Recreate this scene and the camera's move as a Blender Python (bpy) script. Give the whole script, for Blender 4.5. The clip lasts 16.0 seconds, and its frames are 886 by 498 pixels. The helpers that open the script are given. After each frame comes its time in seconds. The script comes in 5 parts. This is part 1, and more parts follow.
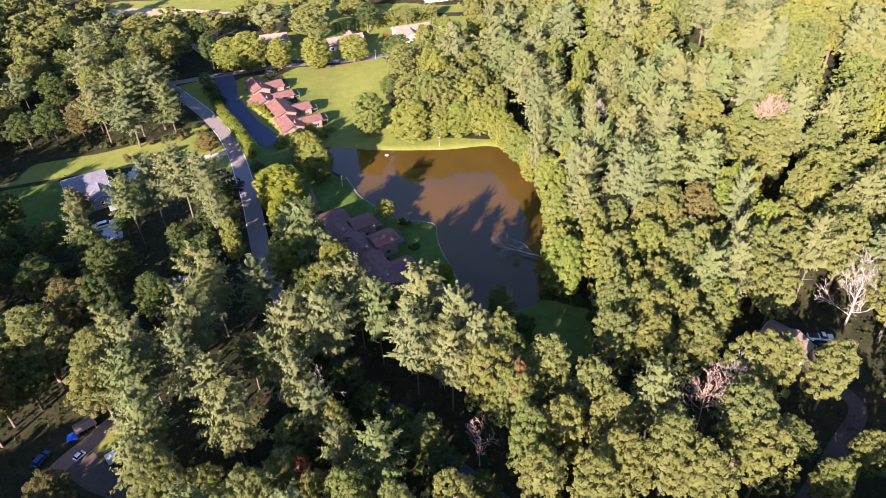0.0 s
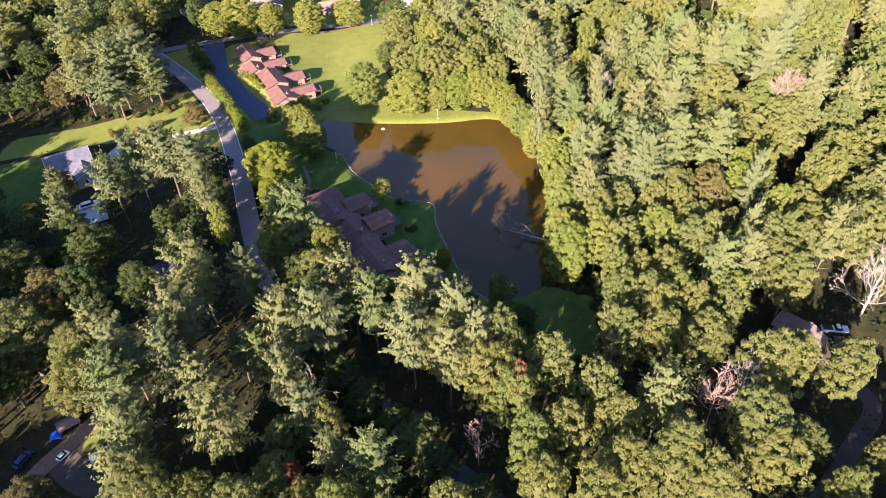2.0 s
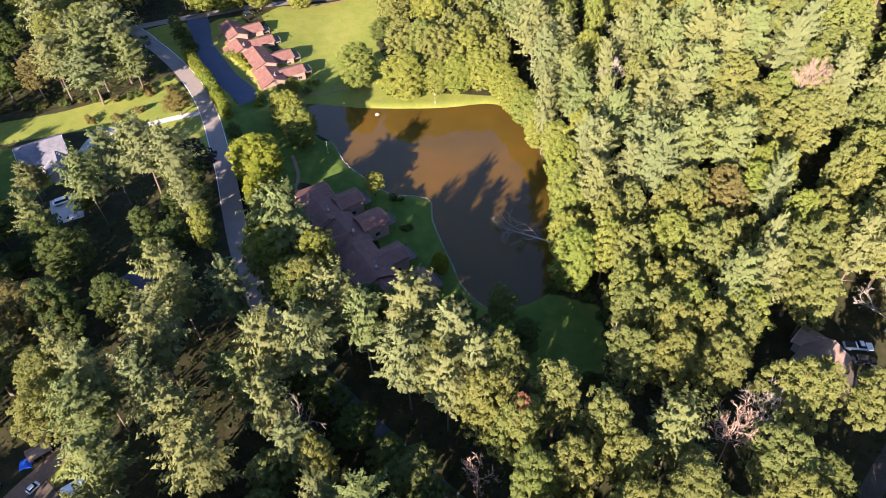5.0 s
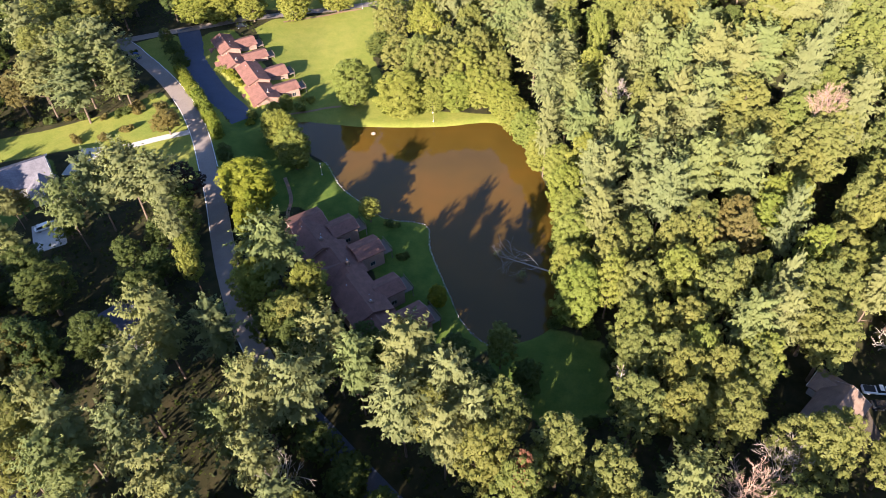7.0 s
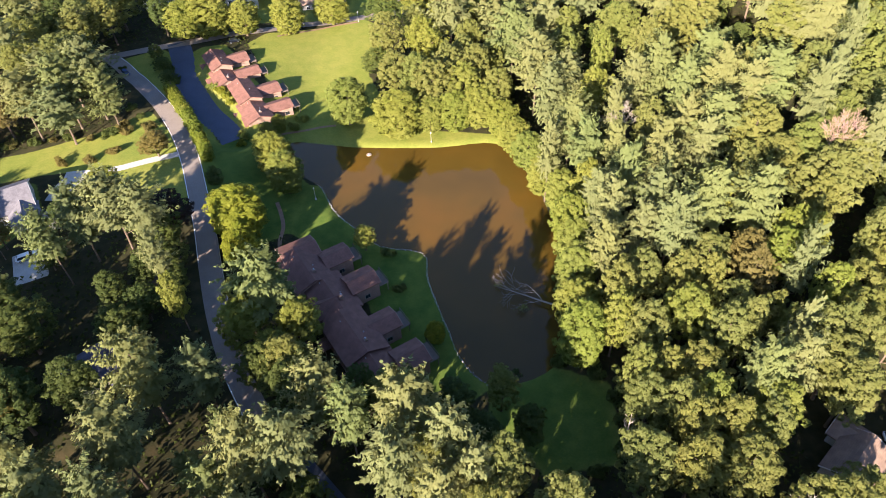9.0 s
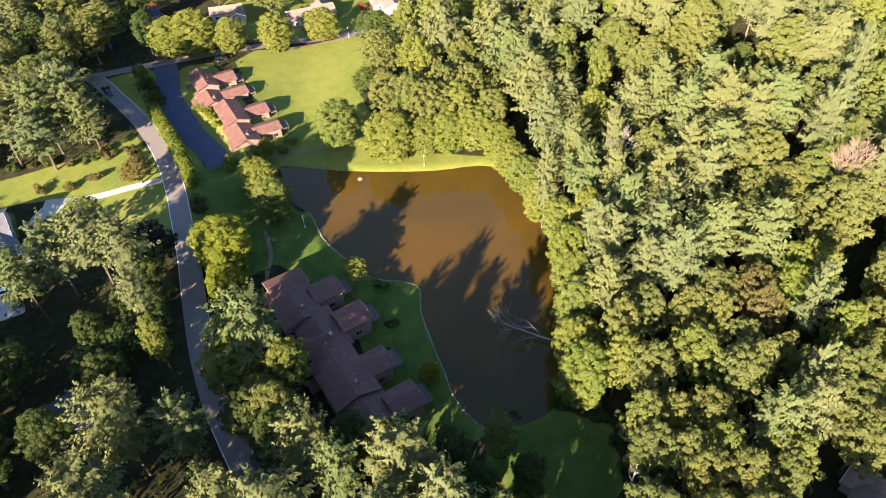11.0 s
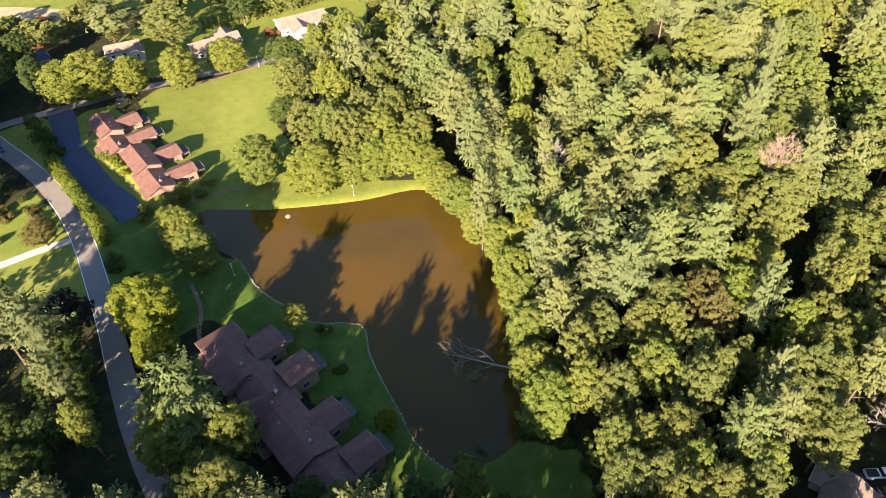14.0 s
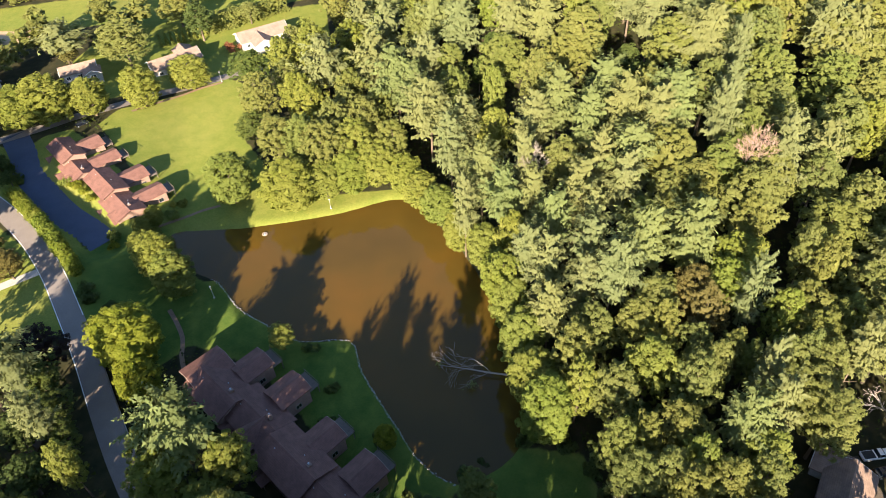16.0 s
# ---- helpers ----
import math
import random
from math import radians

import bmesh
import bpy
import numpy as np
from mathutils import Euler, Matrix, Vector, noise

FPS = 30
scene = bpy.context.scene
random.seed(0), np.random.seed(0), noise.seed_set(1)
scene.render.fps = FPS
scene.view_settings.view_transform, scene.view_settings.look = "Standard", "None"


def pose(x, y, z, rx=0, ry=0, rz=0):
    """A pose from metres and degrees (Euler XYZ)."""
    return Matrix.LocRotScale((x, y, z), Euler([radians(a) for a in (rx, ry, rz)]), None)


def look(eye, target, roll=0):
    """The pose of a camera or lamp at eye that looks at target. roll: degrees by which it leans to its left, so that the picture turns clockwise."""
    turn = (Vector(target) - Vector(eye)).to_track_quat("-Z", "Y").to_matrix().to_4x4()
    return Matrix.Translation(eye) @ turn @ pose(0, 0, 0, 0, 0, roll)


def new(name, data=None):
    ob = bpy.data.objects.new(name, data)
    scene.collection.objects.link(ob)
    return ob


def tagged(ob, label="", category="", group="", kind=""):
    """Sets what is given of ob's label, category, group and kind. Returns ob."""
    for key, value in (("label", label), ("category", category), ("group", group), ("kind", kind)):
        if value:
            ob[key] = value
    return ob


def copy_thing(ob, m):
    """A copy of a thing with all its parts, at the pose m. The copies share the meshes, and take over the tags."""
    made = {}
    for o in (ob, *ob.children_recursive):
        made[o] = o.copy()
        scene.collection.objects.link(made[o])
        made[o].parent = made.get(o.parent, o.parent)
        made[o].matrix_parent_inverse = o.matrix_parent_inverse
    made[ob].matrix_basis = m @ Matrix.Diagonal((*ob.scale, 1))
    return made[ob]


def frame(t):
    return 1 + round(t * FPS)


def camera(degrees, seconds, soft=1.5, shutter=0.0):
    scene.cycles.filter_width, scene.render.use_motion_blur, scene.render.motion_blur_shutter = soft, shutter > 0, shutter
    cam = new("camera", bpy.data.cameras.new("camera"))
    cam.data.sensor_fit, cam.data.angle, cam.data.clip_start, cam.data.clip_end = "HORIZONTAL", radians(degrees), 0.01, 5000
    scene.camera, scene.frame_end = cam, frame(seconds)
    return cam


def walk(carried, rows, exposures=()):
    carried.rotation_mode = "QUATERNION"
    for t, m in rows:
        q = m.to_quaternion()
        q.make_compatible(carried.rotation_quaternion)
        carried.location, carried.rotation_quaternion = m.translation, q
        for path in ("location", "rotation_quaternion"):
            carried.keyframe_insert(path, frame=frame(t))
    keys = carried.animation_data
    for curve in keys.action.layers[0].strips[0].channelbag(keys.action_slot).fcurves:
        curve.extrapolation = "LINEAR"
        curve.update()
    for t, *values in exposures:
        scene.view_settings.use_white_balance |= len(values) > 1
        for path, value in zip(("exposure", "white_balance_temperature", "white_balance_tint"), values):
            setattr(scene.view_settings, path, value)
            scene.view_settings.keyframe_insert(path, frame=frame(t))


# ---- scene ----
cam = camera(67.0, 16.0, soft=0.85)
PATH = [
    (0, (6.393, -182.81, 113.39), (6.363, -181.225, 112.17), -2.8),
    (0.5, (6.588, -180.455, 113.417), (6.556, -178.89, 112.173), -2.9),
    (1, (6.748, -178.111, 113.458), (6.715, -176.565, 112.19), -2.9),
    (1.5, (6.919, -175.736, 113.511), (6.885, -174.209, 112.22), -2.9),
    (2, (7.084, -173.354, 113.569), (7.048, -171.846, 112.257), -3.0),
    (2.5, (7.265, -171.031, 113.644), (7.228, -169.541, 112.311), -3.0),
    (3, (7.365, -168.741, 113.717), (7.329, -167.268, 112.365), -3.0),
    (3.5, (7.423, -166.351, 113.783), (7.387, -164.896, 112.412), -3.0),
    (4, (7.474, -163.878, 113.848), (7.438, -162.439, 112.46), -3.0),
    (6.3, (7.891, -152.68, 114.368), (7.855, -151.252, 112.968), -2.9),
    (6.5, (7.945, -151.701, 114.383), (7.911, -150.271, 112.985), -2.8),
    (7, (8.106, -149.258, 114.447), (8.072, -147.828, 113.05), -2.8),
    (7.5, (8.23, -146.808, 114.543), (8.197, -145.378, 113.145), -2.8),
    (8, (8.325, -144.396, 114.655), (8.292, -142.966, 113.257), -2.8),
    (8.5, (8.461, -141.963, 114.764), (8.428, -140.532, 113.367), -2.9),
    (9, (8.583, -139.458, 114.829), (8.55, -138.027, 113.432), -2.9),
    (9.2, (8.63, -138.506, 114.849), (8.597, -137.074, 113.453), -2.9),
    (11.5, (9.008, -128.415, 115.631), (9.007, -126.98, 114.239), -2.9),
    (12, (8.973, -126.691, 115.69), (9.002, -125.255, 114.298), -2.9),
    (12.5, (8.814, -125.328, 115.711), (8.883, -123.892, 114.322), -3.0),
    (13, (8.518, -124.123, 115.696), (8.628, -122.687, 114.307), -3.0),
    (13.5, (7.999, -122.976, 115.654), (8.149, -121.543, 114.266), -3.1),
    (14, (7.278, -121.932, 115.565), (7.469, -120.504, 114.178), -3.3),
    (14.5, (6.389, -121.114, 115.512), (6.613, -119.69, 114.127), -3.3),
    (15, (5.337, -120.377, 115.453), (5.588, -118.956, 114.068), -3.4),
    (15.5, (4.149, -119.674, 115.412), (4.426, -118.256, 114.029), -3.5),
    (16, (2.912, -119.03, 115.406), (3.212, -117.616, 114.024), -3.6),
]
walk(cam, [(t, look(e, g, r)) for t, e, g, r in PATH], [(0, 2.56, 5800, 30), (4, 2.64, 6000, 24), (8, 2.65, 6200, 19), (16, 2.56, 6520, 10)])

# ---- light ----
SUN_FROM = Vector((-0.45, -0.893, 0.0)).normalized()
SUN_UP = radians(20.2)
world = bpy.data.worlds.new("sky")
scene.world = world
world.use_nodes = True
wn = world.node_tree
sky = wn.nodes.new("ShaderNodeTexSky")
sky.sky_type = "NISHITA"
sky.sun_disc = False
sky.sun_elevation = SUN_UP
sky.sun_rotation = math.atan2(SUN_FROM.x, SUN_FROM.y)
sky.air_density, sky.dust_density, sky.ozone_density = 1.0, 0.7, 4.2
wn.links.new(sky.outputs[0], wn.nodes["Background"].inputs[0])
wn.nodes["Background"].inputs[1].default_value = 0.063
lamp = bpy.data.lights.new("sun", "SUN")
lamp.energy, lamp.angle, lamp.color = 4.7, radians(0.6), (1.0, 0.865, 0.68)
sun_dir = SUN_FROM * math.cos(SUN_UP) + Vector((0, 0, math.sin(SUN_UP)))
new("sun", lamp).matrix_world = look(sun_dir * 400, (0, 0, 0))
scene.view_settings.exposure = 2.05

# ---- materials ----
def mat(name, rough=0.8, metal=0.0, spec=0.3):
    m = bpy.data.materials.new(name)
    m.use_nodes = True
    b = m.node_tree.nodes["Principled BSDF"]
    b.inputs["Roughness"].default_value, b.inputs["Metallic"].default_value = rough, metal
    b.inputs["Specular IOR Level"].default_value = spec
    return m, m.node_tree.nodes, m.node_tree.links, b


def noise_node(n, l, scale, detail=4.0, rough=0.6, coords="Object"):
    tc = n.new("ShaderNodeTexCoord")
    t = n.new("ShaderNodeTexNoise")
    t.inputs["Scale"].default_value, t.inputs["Detail"].default_value, t.inputs["Roughness"].default_value = scale, detail, rough
    l.new(tc.outputs[coords], t.inputs["Vector"])
    return t


def ramp(n, l, fac, stops):
    r = n.new("ShaderNodeValToRGB")
    e = r.color_ramp.elements
    while len(e) < len(stops):
        e.new(0.5)
    for k, (p, c) in zip(e, stops):
        k.position, k.color = p, (*c, 1)
    l.new(fac, r.inputs[0])
    return r


def mix(n, l, fac, a, b, blend="MIX"):
    m = n.new("ShaderNodeMix")
    m.data_type, m.blend_type = "RGBA", blend
    for i, v in ((0, fac), (6, a), (7, b)):
        if hasattr(v, "links"):
            l.new(v, m.inputs[i])
        else:
            m.inputs[i].default_value = v if i == 0 else (*v, 1)
    return m.outputs[2]


def bump(n, l, b, height, strength, dist):
    k = n.new("ShaderNodeBump")
    k.inputs["Strength"].default_value, k.inputs["Distance"].default_value = strength, dist
    l.new(height, k.inputs["Height"])
    l.new(k.outputs[0], b.inputs["Normal"])


def plain(name, a, b2, scale=2.0, rough=0.8, fine=12.0, relief=0.02, metal=0.0, spec=0.3):
    """Two close colours at two scales of noise, and fine relief."""
    m, n, l, b = mat(name, rough, metal, spec)
    big, small = noise_node(n, l, scale), noise_node(n, l, scale * fine, 3)
    c = ramp(n, l, big.outputs[0], [(0.3, a), (0.7, b2)])
    c2 = mix(n, l, 0.35, c.outputs[0], ramp(n, l, small.outputs[0], [(0.3, tuple(v * 0.6 for v in a)), (0.7, tuple(min(1, v * 1.35) for v in b2))]).outputs[0])
    l.new(c2, b.inputs["Base Color"])
    bump(n, l, b, small.outputs[0], 0.5, relief)
    return m


def leaf(name, dark, light, rough=0.6, clear=0.52):
    """Foliage: colour by tree, by leaf and by patches of the crown, with some light passing through."""
    m, n, l, b = mat(name, rough, 0, 0.1)
    b.inputs["Diffuse Roughness"].default_value = 1.0
    info, geo = n.new("ShaderNodeObjectInfo"), n.new("ShaderNodeNewGeometry")
    patch = noise_node(n, l, 0.35, 3)
    a = n.new("ShaderNodeMath")
    a.operation = "MULTIPLY_ADD"
    l.new(geo.outputs["Random Per Island"], a.inputs[0])
    a.inputs[1].default_value = 0.16
    l.new(patch.outputs[0], a.inputs[2])
    c = ramp(n, l, a.outputs[0], [(0.34, dark), (0.8, light)])
    tint = ramp(n, l, info.outputs["Random"], [(0.0, (0.86, 0.93, 0.95)), (0.3, (1, 1, 1)), (0.7, (1.05, 1.0, 0.88)), (1.0, (0.86, 0.97, 0.85))])
    col = mix(n, l, 1.0, c.outputs[0], tint.outputs[0], "MULTIPLY")
    l.new(col, b.inputs["Base Color"])
    tr = n.new("ShaderNodeBsdfTranslucent")
    l.new(col, tr.inputs[0])
    ms = n.new("ShaderNodeMixShader")
    ms.inputs[0].default_value = clear
    l.new(b.outputs[0], ms.inputs[1])
    l.new(tr.outputs[0], ms.inputs[2])
    l.new(ms.outputs[0], n["Material Output"].inputs[0])
    return m


def ground_material():
    m, n, l, b = mat("ground", 0.95, 0, 0.1)
    at = n.new("ShaderNodeAttribute")
    at.attribute_name = "grass"
    big, mid, fine = noise_node(n, l, 0.035, 4), noise_node(n, l, 0.3, 5), noise_node(n, l, 3.0, 4)
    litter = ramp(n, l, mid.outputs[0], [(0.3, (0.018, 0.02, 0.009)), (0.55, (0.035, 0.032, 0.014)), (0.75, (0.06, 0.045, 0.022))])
    lawn = ramp(n, l, big.outputs[0], [(0.35, (0.11, 0.14, 0.022)), (0.5, (0.172, 0.174, 0.03)), (0.68, (0.24, 0.208, 0.054))])
    lawn2 = mix(n, l, 0.5, lawn.outputs[0], ramp(n, l, mid.outputs[0], [(0.35, (0.09, 0.12, 0.018)), (0.65, (0.185, 0.18, 0.038))]).outputs[0])
    lawn3 = mix(n, l, 0.3, lawn2, ramp(n, l, fine.outputs[0], [(0.3, (0.04, 0.07, 0.01)), (0.7, (0.25, 0.27, 0.06))]).outputs[0])
    # darker green on a few of the lawns
    dark_mask = n.new("ShaderNodeAttribute")
    dark_mask.attribute_name = "dark_grass"
    dark_grass = ramp(n, l, mid.outputs[0], [(0.3, (0.018, 0.058, 0.01)), (0.7, (0.056, 0.095, 0.016))])
    half = n.new("ShaderNodeMath")
    half.operation = "MULTIPLY"
    l.new(dark_mask.outputs["Fac"], half.inputs[0])
    half.inputs[1].default_value = 0.75
    lawn3 = mix(n, l, half.outputs[0], lawn3, dark_grass.outputs[0])
    s = n.new("ShaderNodeMath")
    s.operation = "MULTIPLY_ADD"
    l.new(mid.outputs[0], s.inputs[0])
    s.inputs[1].default_value = 0.5
    l.new(at.outputs["Fac"], s.inputs[2])
    k = ramp(n, l, s.outputs[0], [(0.62, (0, 0, 0)), (0.85, (1, 1, 1))])
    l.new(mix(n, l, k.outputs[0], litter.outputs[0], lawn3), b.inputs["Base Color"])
    bump(n, l, b, fine.outputs[0], 0.6, 0.08)
    return m


def water_material():
    m, n, l, b = mat("pond water", 0.05, 0, 0.5)
    big, mid = noise_node(n, l, 0.03, 3), noise_node(n, l, 0.25, 3)
    c = ramp(n, l, big.outputs[0], [(0.3, (0.05, 0.031, 0.006)), (0.5, (0.067, 0.039, 0.007)), (0.7, (0.087, 0.044, 0.007))])
    l.new(c.outputs[0], b.inputs["Base Color"])
    b.inputs["IOR"].default_value = 1.33
    ripple = noise_node(n, l, 1.6, 3)
    bump(n, l, b, ripple.outputs[0], 0.25, 0.01)
    return m


def shingle_material(name, a, b2):
    m, n, l, b = mat(name, 0.85, 0, 0.25)
    tc = n.new("ShaderNodeTexCoord")
    br = n.new("ShaderNodeTexBrick")
    br.inputs["Scale"].default_value, br.inputs["Brick Width"].default_value, br.inputs["Row Height"].default_value = 1.0, 0.9, 0.3
    br.inputs["Mortar Size"].default_value = 0.02
    br.inputs["Color1"].default_value, br.inputs["Color2"].default_value = (*a, 1), (*b2, 1)
    br.inputs["Mortar"].default_value = (*[v * 0.55 for v in a], 1)
    l.new(tc.outputs["Object"], br.inputs["Vector"])
    wear = noise_node(n, l, 0.5, 5)
    l.new(mix(n, l, 0.55, br.outputs[0], ramp(n, l, wear.outputs[0], [(0.3, tuple(v * 0.7 for v in a)), (0.7, tuple(v * 1.2 for v in b2))]).outputs[0]), b.inputs["Base Color"])
    bump(n, l, b, br.outputs["Fac"], 0.4, -0.02)
    return m


M_GROUND = ground_material()
M_WATER = water_material()
M_ROAD = plain("asphalt, worn", (0.155, 0.127, 0.11), (0.21, 0.175, 0.15), 0.25, 0.9, 30, 0.01)
# the sky's blue on shaded asphalt is put into this colour
M_LOT = plain("asphalt, dark with shade blue", (0.045, 0.053, 0.078), (0.062, 0.073, 0.105), 0.25, 0.85, 30, 0.01)
M_LINE = plain("road paint", (0.6, 0.6, 0.58), (0.75, 0.75, 0.72), 1.0)
M_CONC = plain("concrete", (0.3, 0.285, 0.26), (0.39, 0.37, 0.34), 0.5, 0.9)
M_DIRT = plain("bare earth", (0.15, 0.09, 0.058), (0.23, 0.145, 0.092), 0.3, 0.95, 10, 0.05)
# darker copy of the bare earth, with woodland shade in its colour
M_SOIL = plain("bare earth, darkened for shade", (0.05, 0.04, 0.03), (0.085, 0.065, 0.05), 0.3, 0.95, 10, 0.05)
M_STONE = plain("bank stone", (0.22, 0.205, 0.18), (0.38, 0.355, 0.315), 1.5, 0.9)
M_ROOF_RED = shingle_material("red-brown shingles", (0.126, 0.06, 0.046), (0.172, 0.085, 0.065))
M_ROOF_GREY = shingle_material("grey shingles", (0.1, 0.095, 0.108), (0.15, 0.14, 0.155))
M_ROOF_SLATE = shingle_material("dark slate-blue shingles", (0.05, 0.052, 0.07), (0.075, 0.075, 0.1))
M_ROOF_TAN = shingle_material("tan shingles", (0.2, 0.135, 0.105), (0.26, 0.178, 0.135))
M_WALL_PINK = plain("weathered cedar siding", (0.2, 0.125, 0.095), (0.27, 0.17, 0.13), 0.6)
M_WALL_WHITE = plain("pale siding", (0.3, 0.28, 0.255), (0.4, 0.375, 0.34), 0.6)
M_TRIM = plain("white trim", (0.7, 0.68, 0.64), (0.8, 0.78, 0.75), 1.0)
M_GLASS = mat("window glass", 0.05, 0, 0.6)[0]
M_GLASS.node_tree.nodes["Principled BSDF"].inputs["Base Color"].default_value = (0.02, 0.025, 0.03, 1)
M_METAL = plain("grey metal", (0.35, 0.35, 0.36), (0.45, 0.45, 0.46), 2, 0.45, metal=0.7)
M_DECK = plain("weathered deck boards", (0.1, 0.075, 0.06), (0.16, 0.125, 0.1), 1.5, 0.9)
M_DECKLIGHT = plain("weathered tan plastic", (0.26, 0.2, 0.15), (0.36, 0.28, 0.21), 2.0, 0.7)
M_BARK = plain("bark", (0.09, 0.065, 0.045), (0.15, 0.11, 0.08), 1.2, 0.95, 8, 0.05)
M_PALE = plain("bleached dead wood", (0.24, 0.2, 0.165), (0.36, 0.31, 0.26), 0.8, 0.9)
M_DEADWOOD = plain("grey dead wood", (0.2, 0.16, 0.13), (0.32, 0.27, 0.22), 0.8, 0.9)
M_RUSTWOOD = plain("pinkish dead twigs", (0.24, 0.155, 0.115), (0.34, 0.23, 0.17), 0.8, 0.9)
M_TAN = plain("dry tan field", (0.3, 0.2, 0.11), (0.4, 0.28, 0.16), 0.08, 0.95, 14, 0.05)
M_OAK = leaf("broad leaves", (0.142, 0.157, 0.042), (0.222, 0.226, 0.07), 0.6, 0.55)
M_LIGHT = leaf("light green leaves", (0.145, 0.168, 0.03), (0.235, 0.245, 0.06))
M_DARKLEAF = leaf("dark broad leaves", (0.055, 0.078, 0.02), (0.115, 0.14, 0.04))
M_GOLD = leaf("yellowing leaves", (0.11, 0.135, 0.014), (0.27, 0.26, 0.03))
M_LIME = leaf("yellow-green leaves", (0.135, 0.17, 0.02), (0.245, 0.265, 0.04))
M_BROWN = leaf("browning leaves", (0.11, 0.095, 0.03), (0.19, 0.16, 0.055))
M_MAROON = leaf("dark maroon leaves", (0.026, 0.018, 0.016), (0.055, 0.034, 0.028))
M_RUST = leaf("dry red leaves", (0.16, 0.06, 0.03), (0.3, 0.14, 0.08))
M_PINE = leaf("pine needles", (0.182, 0.198, 0.079), (0.232, 0.244, 0.104), 0.7, 0.56)
M_HEDGE = leaf("hedge leaves", (0.1, 0.13, 0.016), (0.22, 0.24, 0.04))
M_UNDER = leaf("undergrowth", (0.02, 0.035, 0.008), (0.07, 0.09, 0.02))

# ---- building helpers ----
def mesh_np(name, verts, faces, material):
    """A mesh from arrays: faces all of one size."""
    me = bpy.data.meshes.new(name)
    verts, faces = np.asarray(verts, np.float32), np.asarray(faces, np.int32)
    me.vertices.add(len(verts))
    me.vertices.foreach_set("co", verts.ravel())
    k = faces.shape[1]
    me.loops.add(faces.size)
    me.loops.foreach_set("vertex_index", faces.ravel())
    me.polygons.add(len(faces))
    me.polygons.foreach_set("loop_start", np.arange(0, faces.size, k, dtype=np.int32))
    me.update(calc_edges=True)
    me.materials.append(material)
    return me


def mesh_bm(name, bm, material):
    me = bpy.data.meshes.new(name)
    bmesh.ops.recalc_face_normals(bm, faces=bm.faces)
    bm.to_mesh(me)
    bm.free()
    me.materials.append(material)
    return me


def part(name, bm, material, parent, label=""):
    ob = new(name, bm if isinstance(bm, bpy.types.Mesh) else mesh_bm(name, bm, material))
    ob.parent = parent
    return tagged(ob, label)


def empty(name, m, label, category, group="", kind=""):
    ob = new(name)
    ob.empty_display_size = 0.5
    ob.matrix_basis = m
    return tagged(ob, label, category, group, kind)


def add_box(bm, cx, cy, cz, sx, sy, sz, m=None, bevel=0.0):
    g = bmesh.ops.create_cube(bm, size=1.0, matrix=(m or Matrix()) @ Matrix.Translation((cx, cy, cz)) @ Matrix.Diagonal((sx, sy, sz, 1)))
    if bevel:
        bmesh.ops.bevel(bm, geom=list({e for v in g["verts"] for e in v.link_edges}), offset=bevel, segments=2, affect="EDGES")
    return g


def box(cx, cy, cz, sx, sy, sz, bevel=0.0):
    bm = bmesh.new()
    add_box(bm, cx, cy, cz, sx, sy, sz, None, bevel)
    return bm


def tube(path, sides=6):
    """A tapered, bent round bar: path is a list of (point, radius)."""
    bm = bmesh.new()
    add_tube(bm, path, sides)
    return bm


def add_tube(bm, path, sides=6):
    rings = []
    for i, (p, r) in enumerate(path):
        a, b = Vector(path[max(i - 1, 0)][0]), Vector(path[min(i + 1, len(path) - 1)][0])
        q = (b - a).normalized().to_track_quat("Z", "Y")
        rings.append([bm.verts.new(Vector(p) + q @ Vector((r * math.cos(k * math.tau / sides), r * math.sin(k * math.tau / sides), 0))) for k in range(sides)])
    for a, b in zip(rings, rings[1:]):
        for k in range(sides):
            bm.faces.new((a[k], a[(k + 1) % sides], b[(k + 1) % sides], b[k]))
    bm.faces.new(rings[-1])
    bm.faces.new(rings[0][::-1])


# ---- the lie of the land ----
def sm(a, b, v):
    t = np.clip((v - a) / (b - a), 0, 1)
    return t * t * (3 - 2 * t)


POND = np.array([(-19.7, 22.3), (-8, 21.2), (5, 20.6), (22.5, 21.3), (29.5, 8), (33.5, -8), (34.5, -24), (33.5, -40), (32, -51), (28, -58.5), (20, -62),
                 (14, -61.5), (9.5, -56), (6.5, -47), (2.2, -32.4), (1.0, -23.5), (-9.8, -20.2), (-16.7, -13.1), (-22.8, -5.9), (-26.9, 3.2),
                 (-33, 9), (-38, 15), (-41, 22), (-38, 26), (-30, 24.5)])


def inside_distance(poly, x, y):
    """Distance to the outline, negative inside."""
    p, q = poly, np.roll(poly, -1, 0)
    best, odd = np.full(np.shape(x), 1e9), np.zeros(np.shape(x), bool)
    for (ax, ay), (bx, by) in zip(p, q):
        dx, dy = bx - ax, by - ay
        t = np.clip(((x - ax) * dx + (y - ay) * dy) / (dx * dx + dy * dy), 0, 1)
        best = np.minimum(best, np.hypot(x - ax - t * dx, y - ay - t * dy))
        odd ^= ((ay > y) != (by > y)) & (x < (bx - ax) * (y - ay) / np.where(by == ay, 1e-9, by - ay) + ax)
    return np.where(odd, -best, best)


